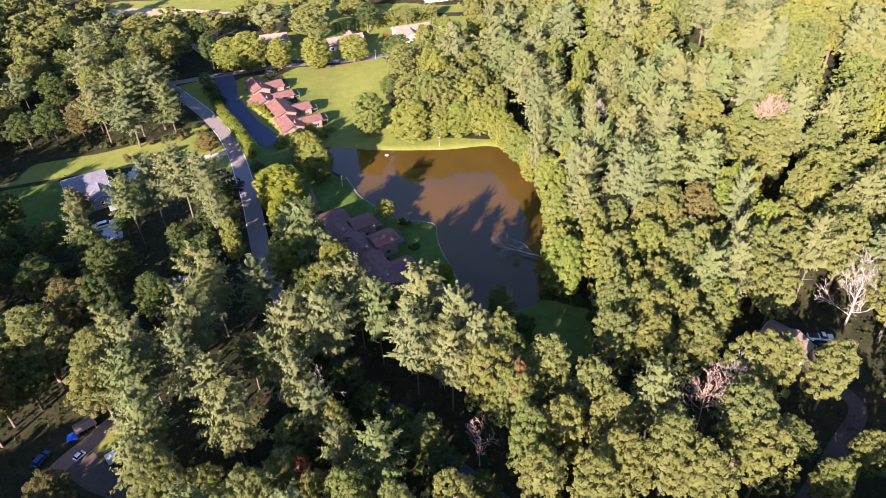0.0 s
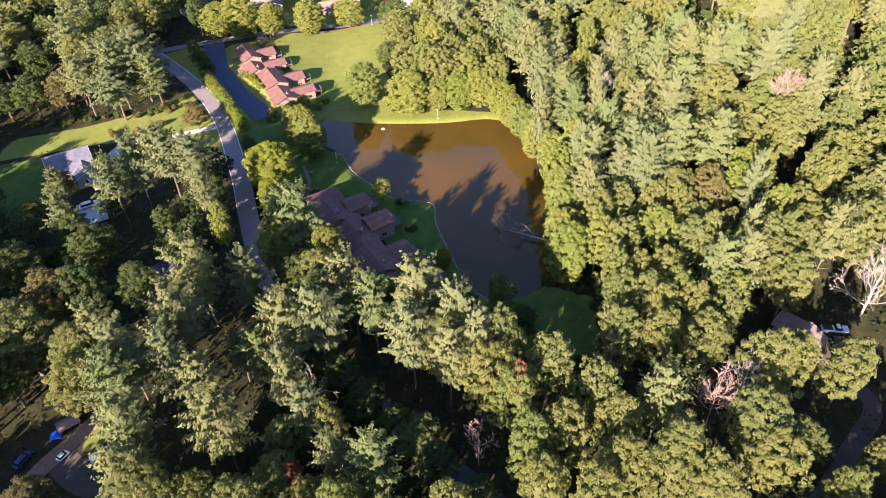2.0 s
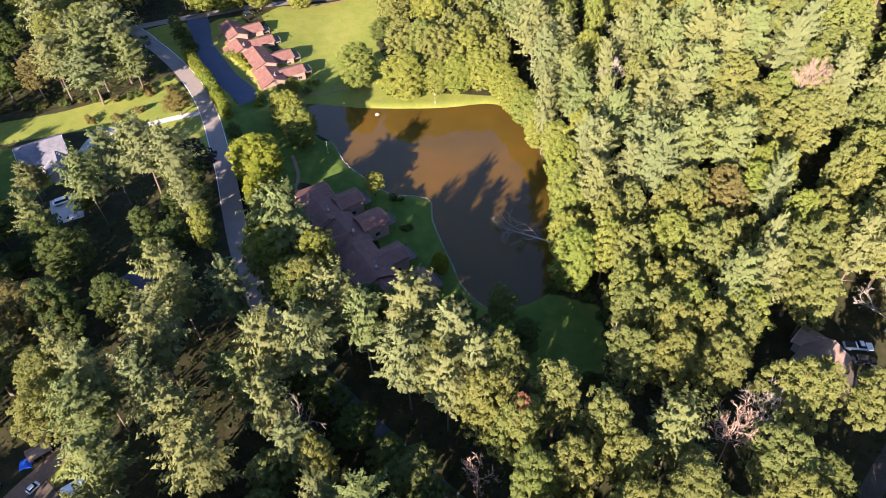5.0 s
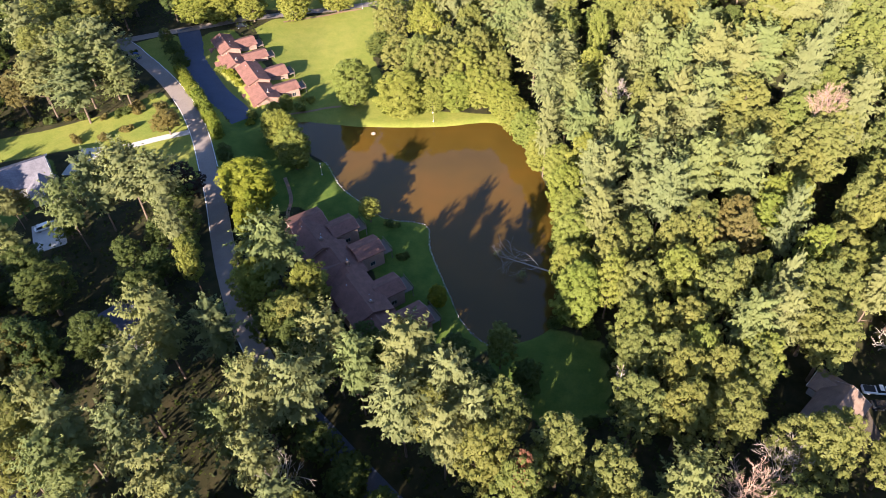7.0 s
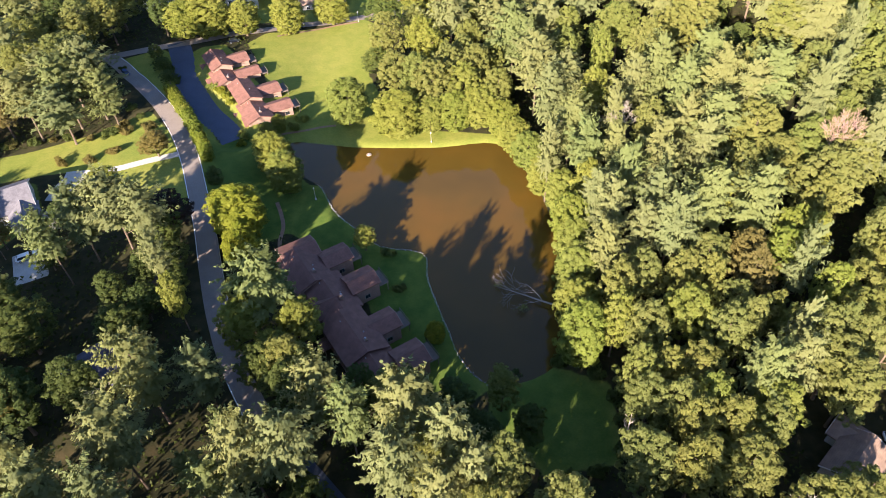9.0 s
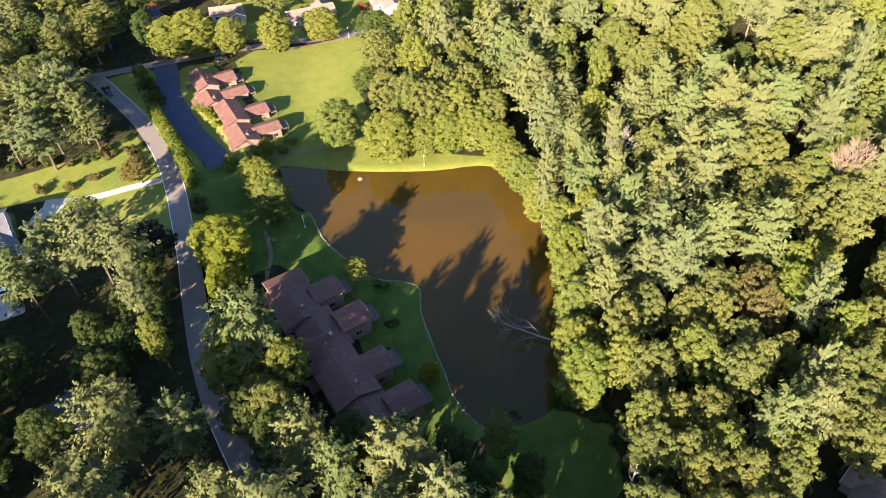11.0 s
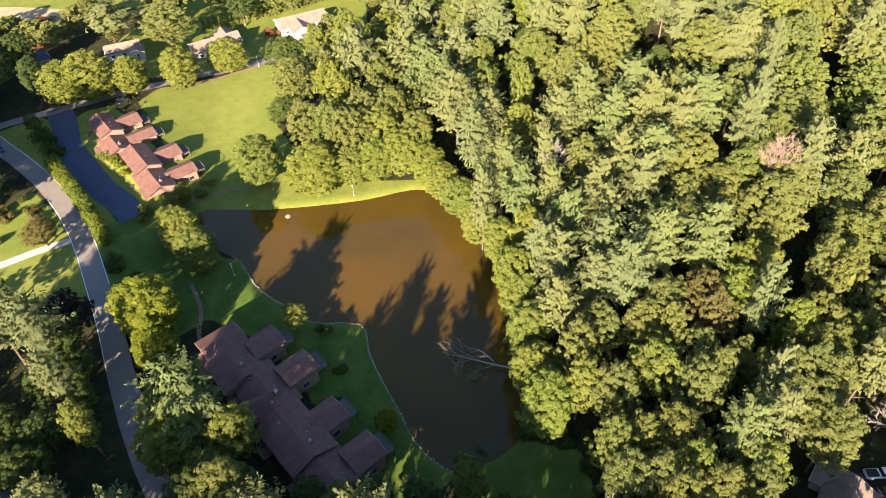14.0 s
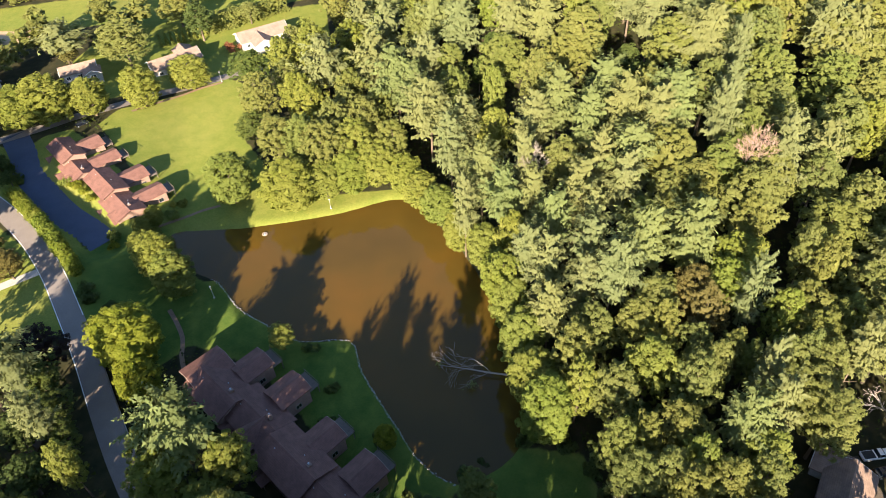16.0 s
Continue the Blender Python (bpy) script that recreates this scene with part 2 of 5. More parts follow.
def rounded(poly, closed=True, steps=4):
    """A smooth line through the corners."""
    p, out = [Vector((*c, 0)) for c in poly], []
    n = len(p)
    for i in range(n if closed else n - 1):
        a, b, c, d = (p[(i + k) % n] if closed else p[min(max(i + k, 0), n - 1)] for k in (-1, 0, 1, 2))
        for s in range(steps):
            t = s / steps
            v = 0.5 * (2 * b + (c - a) * t + (2 * a - 5 * b + 4 * c - d) * t * t + (3 * b - a - 3 * c + d) * t ** 3)
            out.append((v.x, v.y))
    if not closed:
        out.append(tuple(poly[-1]))
    return np.array(out)


POND_EDGE = rounded(POND, True, 4)
LOT = [(-85, 79), (-81.6, 70), (-78.6, 60), (-73, 50), (-66, 38.5), (-58.8, 29.5), (-54.2, 22.8)]
LOT_LINE = rounded(LOT[1:], False, 8)


def ground(x, y):
    x, y = np.asarray(x, float), np.asarray(y, float)
    west = 4.6 * sm(-34, -56, x) * (1 - 0.5 * sm(30, 70, y) * sm(-72, -50, x))
    east = 22 * sm(22, 112, x) * sm(-100, 40, y) + 3.0 * sm(40, 80, x)
    lot = np.min([np.hypot(x - a, y - b) for a, b in LOT_LINE], axis=0)
    west = west - 1.7 * sm(8.5, 3.6, lot)
    far = 30 * sm(170, 900, np.hypot(x, y))
    return 0.5 + west + east + 1.6 * sm(30, 95, y) + far


def land(x, y):
    """Height of the ground with the pond's basin in it."""
    d = inside_distance(POND_EDGE, np.asarray(x, float), np.asarray(y, float))
    z = ground(x, y)
    return np.where(d > 0, z * sm(-0.6, 1.6, d) + 0.05 * (1 - sm(-0.6, 1.6, d)), 0.1 - 1.4 * sm(0.3, -3, d))


def gz(x, y):
    return float(land(np.array([x]), np.array([y]))[0])


LAWNS = [
    [(-61, 79), (-56, 87), (-22, 101), (-12, 90), (-13, 77), (-18, 62), (-12, 45), (-6, 30), (24, 25), (26, 19), (-20, 19), (-42, 22), (-44, 35), (-52, 60)],
    [(-31, 5), (-26, 4), (-22, -6), (-16, -14), (-9, -21), (2, -23), (4, -32), (8, -47), (11, -56), (15, -63), (8, -68), (0, -66), (-12, -38), (-20, -24), (-34, -14)],
    [(-55, 25), (-40, 27), (-35, 10), (-29, 3), (-33, -14), (-40, -20), (-51, -17), (-57.5, 1), (-63, 16)],
    [(15, -62), (28, -58), (39, -63), (38, -80), (24, -82), (14, -70)],
    [(-68, 16), (-73, 25), (-83, 38), (-96, 26), (-112, 18), (-130, 13), (-136, -2), (-104, 7), (-84, 10)],
    [(-63.5, 16), (-56, -7), (-72, -9), (-88, 2), (-86, 9.5), (-76, 14)],
    [(-96.5, 62), (-101, 69.5), (-90, 75), (-82, 71), (-58, 20), (-50, 24), (-46, 24), (-44, 20), (-55, 5)],
    [(-64, 93), (-30, 102), (15, 110), (18, 152), (-60, 150), (-74, 122)],
    [(-165, 146), (-60, 150), (20, 156), (22, 168), (-60, 178), (-170, 178)],
    [(-82, 74), (-68, 77), (-40, 34), (-46, 22), (-56, 21), (-66, 40), (-77, 58)],
    [(-135, -4), (-104, 4), (-96, -10), (-104, -26), (-118, -30), (-136, -24)],
    [(-66, -97), (-61, -95), (-59, -100), (-64, -103)],
]


def build_ground():
    ax = np.concatenate([np.linspace(-3500, -260, 14)[:-1], np.linspace(-260, -130, 27)[:-1], np.linspace(-130, 110, 171)[:-1], np.linspace(110, 300, 32)[:-1], np.linspace(300, 3500, 14)])
    ay = np.concatenate([np.linspace(-3500, -260, 12)[:-1], np.linspace(-260, -125, 20)[:-1], np.linspace(-125, 130, 181)[:-1], np.linspace(130, 420, 50)[:-1], np.linspace(420, 3500, 14)])
    x, y = np.meshgrid(ax, ay)
    x, y = x.ravel(), y.ravel()
    z = land(x, y)
    w, h = len(ax), len(ay)
    i = (np.arange(h - 1)[:, None] * w + np.arange(w - 1)).ravel()
    me = mesh_np("ground", np.stack([x, y, z], 1), np.stack([i, i + 1, i + 1 + w, i + w], 1), M_GROUND)
    grass = np.zeros(len(x))
    for p in LAWNS:
        grass = np.maximum(grass, sm(1.2, -1.2, inside_distance(np.array(p, float), x, y)))
    dark_grass = np.zeros(len(x))
    for p in LAWNS[1:4] + LAWNS[10:11]:
        dark_grass = np.maximum(dark_grass, sm(2.5, -2.5, inside_distance(np.array(p, float), x, y)))
    a = me.attributes.new("dark_grass", "FLOAT", "POINT")
    a.data.foreach_set("value", dark_grass.astype(np.float32))
    a = me.attributes.new("grass", "FLOAT", "POINT")
    a.data.foreach_set("value", grass.astype(np.float32))
    me.polygons.foreach_set("use_smooth", np.ones(len(me.polygons), bool))
    tagged(new("ground", me), "grassy lawns and dark leaf-strewn forest floor", "ground", kind="structure")


build_ground()


def build_water():
    bm = bmesh.new()
    cx, cy = POND_EDGE.mean(0)
    vs = []
    for x, y in POND_EDGE:
        d = Vector((x - cx, y - cy)).normalized() * 1.2
        vs.append(bm.verts.new((x + d.x, y + d.y, 0)))
    bm.faces.new(vs)
    bmesh.ops.triangulate(bm, faces=bm.faces)
    tagged(new("water", mesh_bm("water", bm, M_WATER)), "still murky brown pond water", "pond", kind="structure")


build_water()


def ribbon(name, line, width, material, lift, label, category, shift=0.0, parent=None):
    """A strip that follows a line on the ground."""
    p = rounded(line, False, 6)
    t = np.gradient(p, axis=0)
    t /= np.linalg.norm(t, axis=1)[:, None]
    nrm = np.stack([-t[:, 1], t[:, 0]], 1)
    cols = [-0.5, -0.17, 0.17, 0.5]
    v = np.concatenate([p + nrm * (shift + c * width) for c in cols])
    z = np.array([max(gz(x, y) for x, y in (v[k::len(p)])) for k in range(len(p))])
    verts = np.column_stack([v, np.tile(z, len(cols)) + lift])
    n = len(p)
    f = [(c * n + k, c * n + k + 1, (c + 1) * n + k + 1, (c + 1) * n + k) for c in range(len(cols) - 1) for k in range(n - 1)]
    ob = new(name, mesh_np(name, verts, [q[::-1] for q in f], material))
    ob.parent = parent
    if label:
        tagged(ob, label, category, kind="structure")
    return ob


ROAD = [(-107, 71), (-101, 65.5), (-95.4, 59), (-90.4, 53.6), (-80.6, 41.4), (-71.4, 27.2), (-64.3, 12.8), (-59.2, 0), (-53.3, -15.5), (-49, -28.5), (-44, -43), (-38.5, -55.5), (-31, -68)]
ROAD_SOUTH = [(-31.5, -67.4), (-26, -73.8), (-20, -80), (-7, -94), (10, -111), (28, -128)]
NORTH_ROAD = [(-130, 62), (-112, 69), (-99, 73.5), (-88, 77), (-72, 82), (-56, 89.5), (-40, 97.5), (-22, 102.5), (0, 107.5), (30, 113), (60, 118)]
DRIVE = [(-65, 15.8), (-76, 12), (-85, 8.5), (-97, 7)]
road = ribbon("road", ROAD, 5.2, M_ROAD, 0.06, "grey worn asphalt road with white edge lines", "road")
for s in (-2.45, 2.45):
    ribbon("edge_line", ROAD, 0.14, M_LINE, 0.075, "", "", s, road)
# the same road goes on; the darker material stands in for tree shade
ribbon("road", ROAD_SOUTH, 4.8, M_LOT, 0.05, "asphalt road in deep tree shade, shade put into its colour", "road")
ribbon("road_north", NORTH_ROAD, 4.0, M_ROAD, 0.04, "narrow asphalt lane beside the lawn", "road")
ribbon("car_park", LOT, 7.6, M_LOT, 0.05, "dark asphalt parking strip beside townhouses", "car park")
ribbon("driveway", DRIVE, 2.6, M_CONC, 0.05, "pale concrete driveway across a lawn", "driveway")
ribbon("driveway", [(-89, -33), (-91.5, -28), (-94, -23)], 7.5, M_CONC, 0.05, "pale concrete turning area beside the house", "driveway")
ribbon("driveway", [(-93, 7), (-95, 2), (-95.5, -4)], 5.5, M_CONC, 0.045, "pale concrete parking apron beside the house", "driveway")
ribbon("footpath", [(-38, -3), (-36.2, -7.6), (-34.9, -12.5), (-34.9, -18.2), (-33.4, -24.4), (-29.8, -29.8), (-26.5, -34)], 1.0, M_DIRT, 0.04, "narrow curved earth footpath beside townhouses", "path")
ribbon("footpath", [(-48, 22), (-40, 28.5), (-32, 32), (-26, 33)], 1.0, M_DIRT, 0.04, "worn footpath across the grass bank", "path")
ribbon("footpath", [(-52, 85.5), (-42, 91.5), (-32, 96.6), (-24, 98.6)], 1.1, M_DIRT, 0.03, "worn dirt strip along the lawn edge", "path")
ribbon("dirt_drive", [(82, -78), (82, -88), (86, -97), (78, -106), (68, -116), (50, -132)], 3.4, M_SOIL, 0.04, "bare earth drive in the woods, coloured dark for its shade", "driveway")
ribbon("field_strip", [(-168, 163), (-148, 162), (-124, 158.5), (-102, 151), (-92, 149)], 11, M_TAN, 0.05, "dry tan strip of a far field", "field")
ribbon("dirt_yard", [(-63.5, -94.6), (-66.4, -99.8), (-69.6, -104.5), (-71.5, -108.5)], 3.6, M_DIRT, 0.04, "bare reddish earth yard beside a shed", "yard")
ribbon("dirt_yard", [(-67.5, -104.5), (-63, -108), (-57, -110.5), (-52, -111.5)], 5.6, M_SOIL, 0.035, "dark trodden earth beside a camper", "yard")
ribbon("dirt_drive", [(-57, -26), (-60, -34), (-62, -44), (-60, -54)], 2.6, M_SOIL, 0.04, "worn dirt track among trees", "track")

# ---- trees ----
rng = np.random.default_rng(7)


def leaves_at(c, nrm, long_, wide, along=None, r=None):
    """Pointed leaf sprays at the points c with the normals nrm."""
    r = r or rng
    n = len(c)
    nrm = nrm / (np.linalg.norm(nrm, axis=1)[:, None] + 1e-9)
    if along is None:
        along = r.normal(size=(n, 3))
    along = along - nrm * (along * nrm).sum(1)[:, None]
    along /= np.linalg.norm(along, axis=1)[:, None] + 1e-9
    side = np.cross(nrm, along)
    long_, wide = np.reshape(long_, (-1, 1)) * np.ones((n, 1)), np.reshape(wide, (-1, 1)) * np.ones((n, 1))
    v = np.stack([c - along * long_ * 0.45 - side * wide * 0.5, c - along * long_ * 0.45 + side * wide * 0.5, c + along * long_ * 0.55], 1)
    return v.reshape(-1, 3), np.arange(3 * n).reshape(n, 3)[:, [0, 2, 1]]


def unit(n, r=None):
    v = (r or rng).normal(size=(n, 3))
    return v / np.linalg.norm(v, axis=1)[:, None]


def broad_crown(height, radius, lobes, leaves, size, low=0.3, r=None, skirt=1.66):
    """Many small lobes on a domed crown: broad inner sprays close each lobe, fine ones roughen it; uneven outline with gaps."""
    r = r or rng
    full = skirt > 1.8
    zc, half = height * (1 + low) / 2, height * (1 - low) / 2
    k = np.arange(lobes) + 0.5
    ph, up = k * 2.39996 + r.uniform(0, 6), 1 - skirt * k / lobes
    ring = np.sqrt(np.maximum(1 - np.abs(up) ** (2.6 if full else 2.0), 0.04))
    reach = r.uniform(0.86, 1.08, lobes) if full else r.uniform(0.62, 1.12, lobes)
    swell = 1 + (0.1 if full else 0.24) * np.sin(2 * ph + r.uniform(0, 6)) * r.uniform(0.3, 1) + (0.05 if full else 0.14) * np.sin(3 * ph + r.uniform(0, 6))
    lc = np.stack([np.cos(ph) * ring * radius * reach * 0.82 * swell, np.sin(ph) * ring * radius * reach * 0.82 * swell, zc + up * half * 0.84 * r.uniform(0.84, 1.1, lobes)], 1)
    lc[:, :2] += r.normal(0, 0.07 * radius, (lobes, 2))
    lr = radius * r.uniform(0.085, 0.19, lobes) * (1.3 if full else 1.0)
    inner = max(3, leaves // 7)
    each = leaves + inner
    d = unit(lobes * each, r)
    own = np.repeat(np.arange(lobes), each)
    big = np.tile(np.arange(each) < inner, lobes)
    out = lc[own] - np.array([0, 0, zc - half * 0.3])
    out /= np.linalg.norm(out, axis=1)[:, None] + 1e-9
    d = d + out * 0.55
    d /= np.linalg.norm(d, axis=1)[:, None]
    depth = np.where(big, r.uniform(0.62, 0.8, len(own)), r.uniform(0.82, 1.16, len(own)))
    c = lc[own] + d * (lr[own] * depth)[:, None] * np.array([1, 1, 0.85])
    apart = np.linalg.norm((c[:, None] - lc[None]) / np.array([1, 1, 0.85]), axis=2) / lr[None]
    apart[np.arange(len(own)), own] = 9
    keep = apart.min(1) > 0.7
    c, d, big, own = c[keep], d[keep], big[keep], own[keep]
    s = np.where(big, lr[own] * 1.15, size * r.uniform(0.55, 1.45, len(c)))
    rough = unit(len(c), r)
    soft = d * 0.8 + out[keep] * 0.25 + rough * np.where(big, 0.1, 0.34)[:, None] + np.array([0, 0, 0.14])
    face = d * 0.95 + rough * np.where(big, 0.2, 0.55)[:, None] + np.array([0, 0, 0.12])
    # large hidden sprays added in the crown's heart to block light
    h = 46
    hd = unit(h, r)
    hc = hd * np.array([radius, radius, half]) * r.uniform(0.15, 0.52, (h, 1)) + np.array([0, 0, zc])
    c, face, soft = np.concatenate([c, hc]), np.concatenate([face, hd]), np.concatenate([soft, hd])
    s = np.concatenate([s, radius * r.uniform(0.34, 0.55, h)])
    return *leaves_at(c, face, s, s * 0.85, None, r), soft


def pine_crown(height, radius, whorls, boughs, sprays, size, low=0.25, r=None):
    """Tiers of long boughs that sweep out and turn up at their tips, each a feather of needle plumes."""
    r = r or rng
    cs, ns, al, sz, so = [], [], [], [], []
    one_side, lop = r.uniform(0, 6.28), r.uniform(0.05, 0.25)
    for w in range(whorls):
        f = np.clip((w + r.uniform(-0.35, 0.35)) / (whorls - 1), 0, 1)
        z = height * (low + (0.96 - low) * f)
        reach = radius * (1.08 - 0.72 * f ** 2.2) * r.uniform(0.8, 1.08)
        if f < 0.25:
            reach *= 0.6 + 1.6 * f
        turn = r.uniform(0, 6.28)
        for b in range(boughs if f < 0.75 else boughs - 2):
            if r.uniform() < 0.12:
                continue
            a = turn + b * 6.283 / (boughs if f < 0.75 else boughs - 2) + r.uniform(-0.35, 0.35)
            L = reach * r.uniform(0.66, 1.12) * (1 + lop * math.cos(a - one_side))
            zb = z + r.uniform(-0.7, 0.7)
            lift = r.uniform(0.02, 0.2) + 0.42 * f ** 2.5
            # side twigs along the bough, each with a plume of needles
            n = max(6, int(sprays * (0.45 + 0.55 * L / radius)))
            twig = r.integers(0, 11, n)
            t0 = 0.14 + 0.86 * twig / 10
            bend = np.where(twig == 10, 0, np.where(twig % 2 == 0, 1, -1)) * (0.95 - 0.45 * t0)
            u = r.uniform(0, 1, n) ** 0.75
            out2 = L * np.where(twig == 10, 0.26, 0.36 * (1.12 - 0.62 * t0)) * u
            d0 = np.array([math.cos(a), math.sin(a), 0.0])
            di = np.stack([np.cos(a + bend), np.sin(a + bend), np.zeros(n)], 1)
            p = d0 * (t0 * L)[:, None] + di * out2[:, None]
            far = t0 * L + out2 * 0.7
            p[:, 2] = zb + 0.04 * far + lift * L * (far / L) ** 2.2 + r.normal(0, 0.17, n)
            p[:, :2] += r.normal(0, 0.08, (n, 2))
            lean = r.normal(0, 0.14, 3)
            face = d0 * 0.45 + di * 0.15 + np.array([0, 0, 0.72]) + lean
            cs.append(p), ns.append(face + r.normal(0, 0.34, (n, 3)))
            so.append(d0 * 0.5 + di * 0.2 + np.array([0, 0, 0.55]) + lean + r.normal(0, 0.1, (n, 3)))
            al.append(di + d0 * 0.3 + np.array([0, 0, 0.3]) + r.normal(0, 0.26, (n, 3)))
            sz.append(size * r.uniform(0.6, 1.35, n))
        # inner foliage that closes the crown behind the boughs
        k = max(16, sprays // 2)
        ga, gr = r.uniform(0, 6.28, k), reach * r.uniform(0.3, 0.82, k)
        gd = np.stack([np.cos(ga), np.sin(ga), np.zeros(k)], 1)
        cs.append(gd * gr[:, None] + np.stack([np.zeros(k), np.zeros(k), z + r.uniform(-0.9, 0.5, k)], 1)), ns.append(gd * 0.8 + np.array([0, 0, 0.5]) + r.normal(0, 0.2, (k, 3)))
        so.append(gd * 0.85 + np.array([0, 0, 0.35])), al.append(gd * 0.6 + np.array([0, 0, 0.5]) + r.normal(0, 0.5, (k, 3))), sz.append(size * r.uniform(1.0, 1.7, k))
    # large hidden sprays added along the trunk for solid shadows
    k = 60
    hz = np.sort(r.uniform(0.02, 0.9, k))
    ga = r.uniform(0, 6.28, k)
    gr = radius * (0.8 - 0.6 * hz ** 1.8) * r.uniform(0.1, 0.62, k)
    gd = np.stack([np.cos(ga), np.sin(ga), np.zeros(k)], 1)
    cs.append(gd * gr[:, None] + np.stack([np.zeros(k), np.zeros(k), height * (low + (0.96 - low) * hz)], 1)), ns.append(gd + np.array([0, 0, 0.4]))
    so.append(gd * 0.8 + np.array([0, 0, 0.4])), al.append(r.normal(0, 1, (k, 3))), sz.append(radius * r.uniform(0.32, 0.52, k) * (1.1 - 0.5 * hz))
    k = 30
    tip = np.stack([r.normal(0, 0.34, k), r.normal(0, 0.34, k), height * r.uniform(0.91, 1.0, k)], 1)
    side = unit(k, r)
    cs.append(tip), ns.append(side), so.append(side * 0.5 + np.array([0, 0, 0.4])), al.append(side * 0.6 + np.array([0, 0, 1.0]) + r.normal(0, 0.3, (k, 3))), sz.append(np.full(k, size * 0.9))
    s = np.concatenate(sz)
    return *leaves_at(np.concatenate(cs), np.concatenate(ns), s, s * 0.55, np.concatenate(al), r), np.concatenate(so)


def trunk_mesh(height, thick, limbs, reach, start, r, material=None, rise=0.5):
    bm = bmesh.new()
    add_tube(bm, [((0, 0, -0.6), thick * 1.25), ((0, 0, 0.6), thick), ((0.15, 0.1, height * 0.45), thick * 0.7), ((0, 0.1, height * 0.8), thick * 0.35), ((0, 0, height), thick * 0.1)], 7)
    for k in range(limbs):
        z = height * (start + (0.85 - start) * k / max(limbs - 1, 1))
        a, L = k * 2.4 + r.uniform(-0.3, 0.3), reach * r.uniform(0.5, 1.0) * (1 - 0.5 * k / limbs)
        x, y = math.cos(a), math.sin(a)
        add_tube(bm, [((0, 0, z), thick * 0.35), ((x * L * 0.5, y * L * 0.5, z + L * rise * 0.5), thick * 0.22), ((x * L, y * L, z + L * rise * 1.2), thick * 0.06)], 5)
    return mesh_bm("trunk", bm, material or M_BARK)


PROTO = {}
TREES = []
LABELS = {
    "pine": "tall white pine with tiered feathery grey-green boughs",
    "oak": "full broadleaf tree with lumpy green crown",
    "light": "broadleaf tree with bright light-green crown",
    "round": "dense rounded tree with light-green crown",
    "dark": "dark green broadleaf tree in shade",
    "gold": "rounded tree with leaves turning yellow",
    "lime": "dense rounded tree with yellow-green crown",
    "maroon": "rounded tree with very dark maroon leaves",
    "brown": "broadleaf tree with browning thin crown",
    "rust": "small tree with rust-red dying leaves",
}
LEAVES = {"pine": M_PINE, "oak": M_OAK, "light": M_LIGHT, "round": M_LIGHT, "dark": M_DARKLEAF, "gold": M_GOLD, "lime": M_LIME, "brown": M_BROWN, "rust": M_RUST, "maroon": M_MAROON}
LOW = {"rust": 0.3, "oak": 0.09, "light": 0.05, "round": -0.02, "dark": 0.12, "gold": 0.05, "lime": 0.05, "brown": 0.14, "maroon": 0.02}
VARIANTS = {"rust": 1, "pine": 7, "oak": 7, "light": 3, "round": 3, "dark": 2, "gold": 1, "lime": 1, "brown": 2, "maroon": 1}
SHAPES = {}


def tree_shape(kind, k, far):
    """The meshes of one tree, 20 m high and 5 m in radius, which trees of one kind share; those far off carry fewer, larger sprays."""
    if (kind, k, far) not in SHAPES:
        r = np.random.default_rng(hash_of(kind) + k)
        if kind == "pine":
            v, f, soft = pine_crown(20, 5, 9 + k % 3, 9, 44 if far else 92, 0.88 if far else 0.62, 0.36 + 0.05 * (k % 3), r)
            t = trunk_mesh(18.6, 0.24, 7, 3.2, 0.3, r, rise=0.25)
        else:
            full = kind in ("round", "lime", "gold")
            v, f, soft = broad_crown(20, 5, 230 if full else 165 + 10 * (k % 3), (26 if full else 18) if far else (44 if full else 34), 0.5 if far else 0.36, LOW[kind] + 0.04 * (k % 3), r, 1.92 if full else 1.66)
            t = trunk_mesh(16, 0.34, 7, 3.6, 0.35, r, rise=0.8)
        crown = mesh_np("crown", v, f, LEAVES[kind])
        # leaves shade with the lobe or bough that carries them
        soft /= np.linalg.norm(soft, axis=1)[:, None]
        crown.polygons.foreach_set("use_smooth", np.ones(len(f), bool))
        crown.normals_split_custom_set_from_vertices(np.repeat(soft, 3, axis=0).tolist())
        SHAPES[kind, k, far] = t, crown
    return SHAPES[kind, k, far]


def hash_of(word):
    return sum(ord(c) * (i + 3) for i, c in enumerate(word)) * 10


def plant(kind, x, y, height, radius, turn=None, group="trees of the wood", sink=0.0):
    k = len(TREES) % VARIANTS[kind]
    radius *= 0.95 if kind == "pine" else 0.94
    turn = rng.uniform(0, 360) if turn is None else turn
    m = pose(x, y, gz(x, y) - sink, 0, 0, turn) @ Matrix.Diagonal((radius / 5, radius / 5, height / 20, 1))
    far = y > 48 or x > 104 or x < -110 or height < 12.5
    if (kind, k, far) not in PROTO:
        t, c = tree_shape(kind, k, far)
        name = "pine_tree" if kind == "pine" else "tree"
        ob = empty(name, Matrix(), LABELS[kind], "tree", group)
        part("trunk", t, None, ob)
        part("crown", c, None, ob)
        PROTO[kind, k, far] = ob
        ob.matrix_basis = m
    else:
        src = PROTO[kind, k, far]
        ob = copy_thing(src, m @ Matrix.Diagonal((*[1 / s for s in src.scale], 1)))
        ob["group"] = group
    TREES.append((x, y, radius))
    return ob


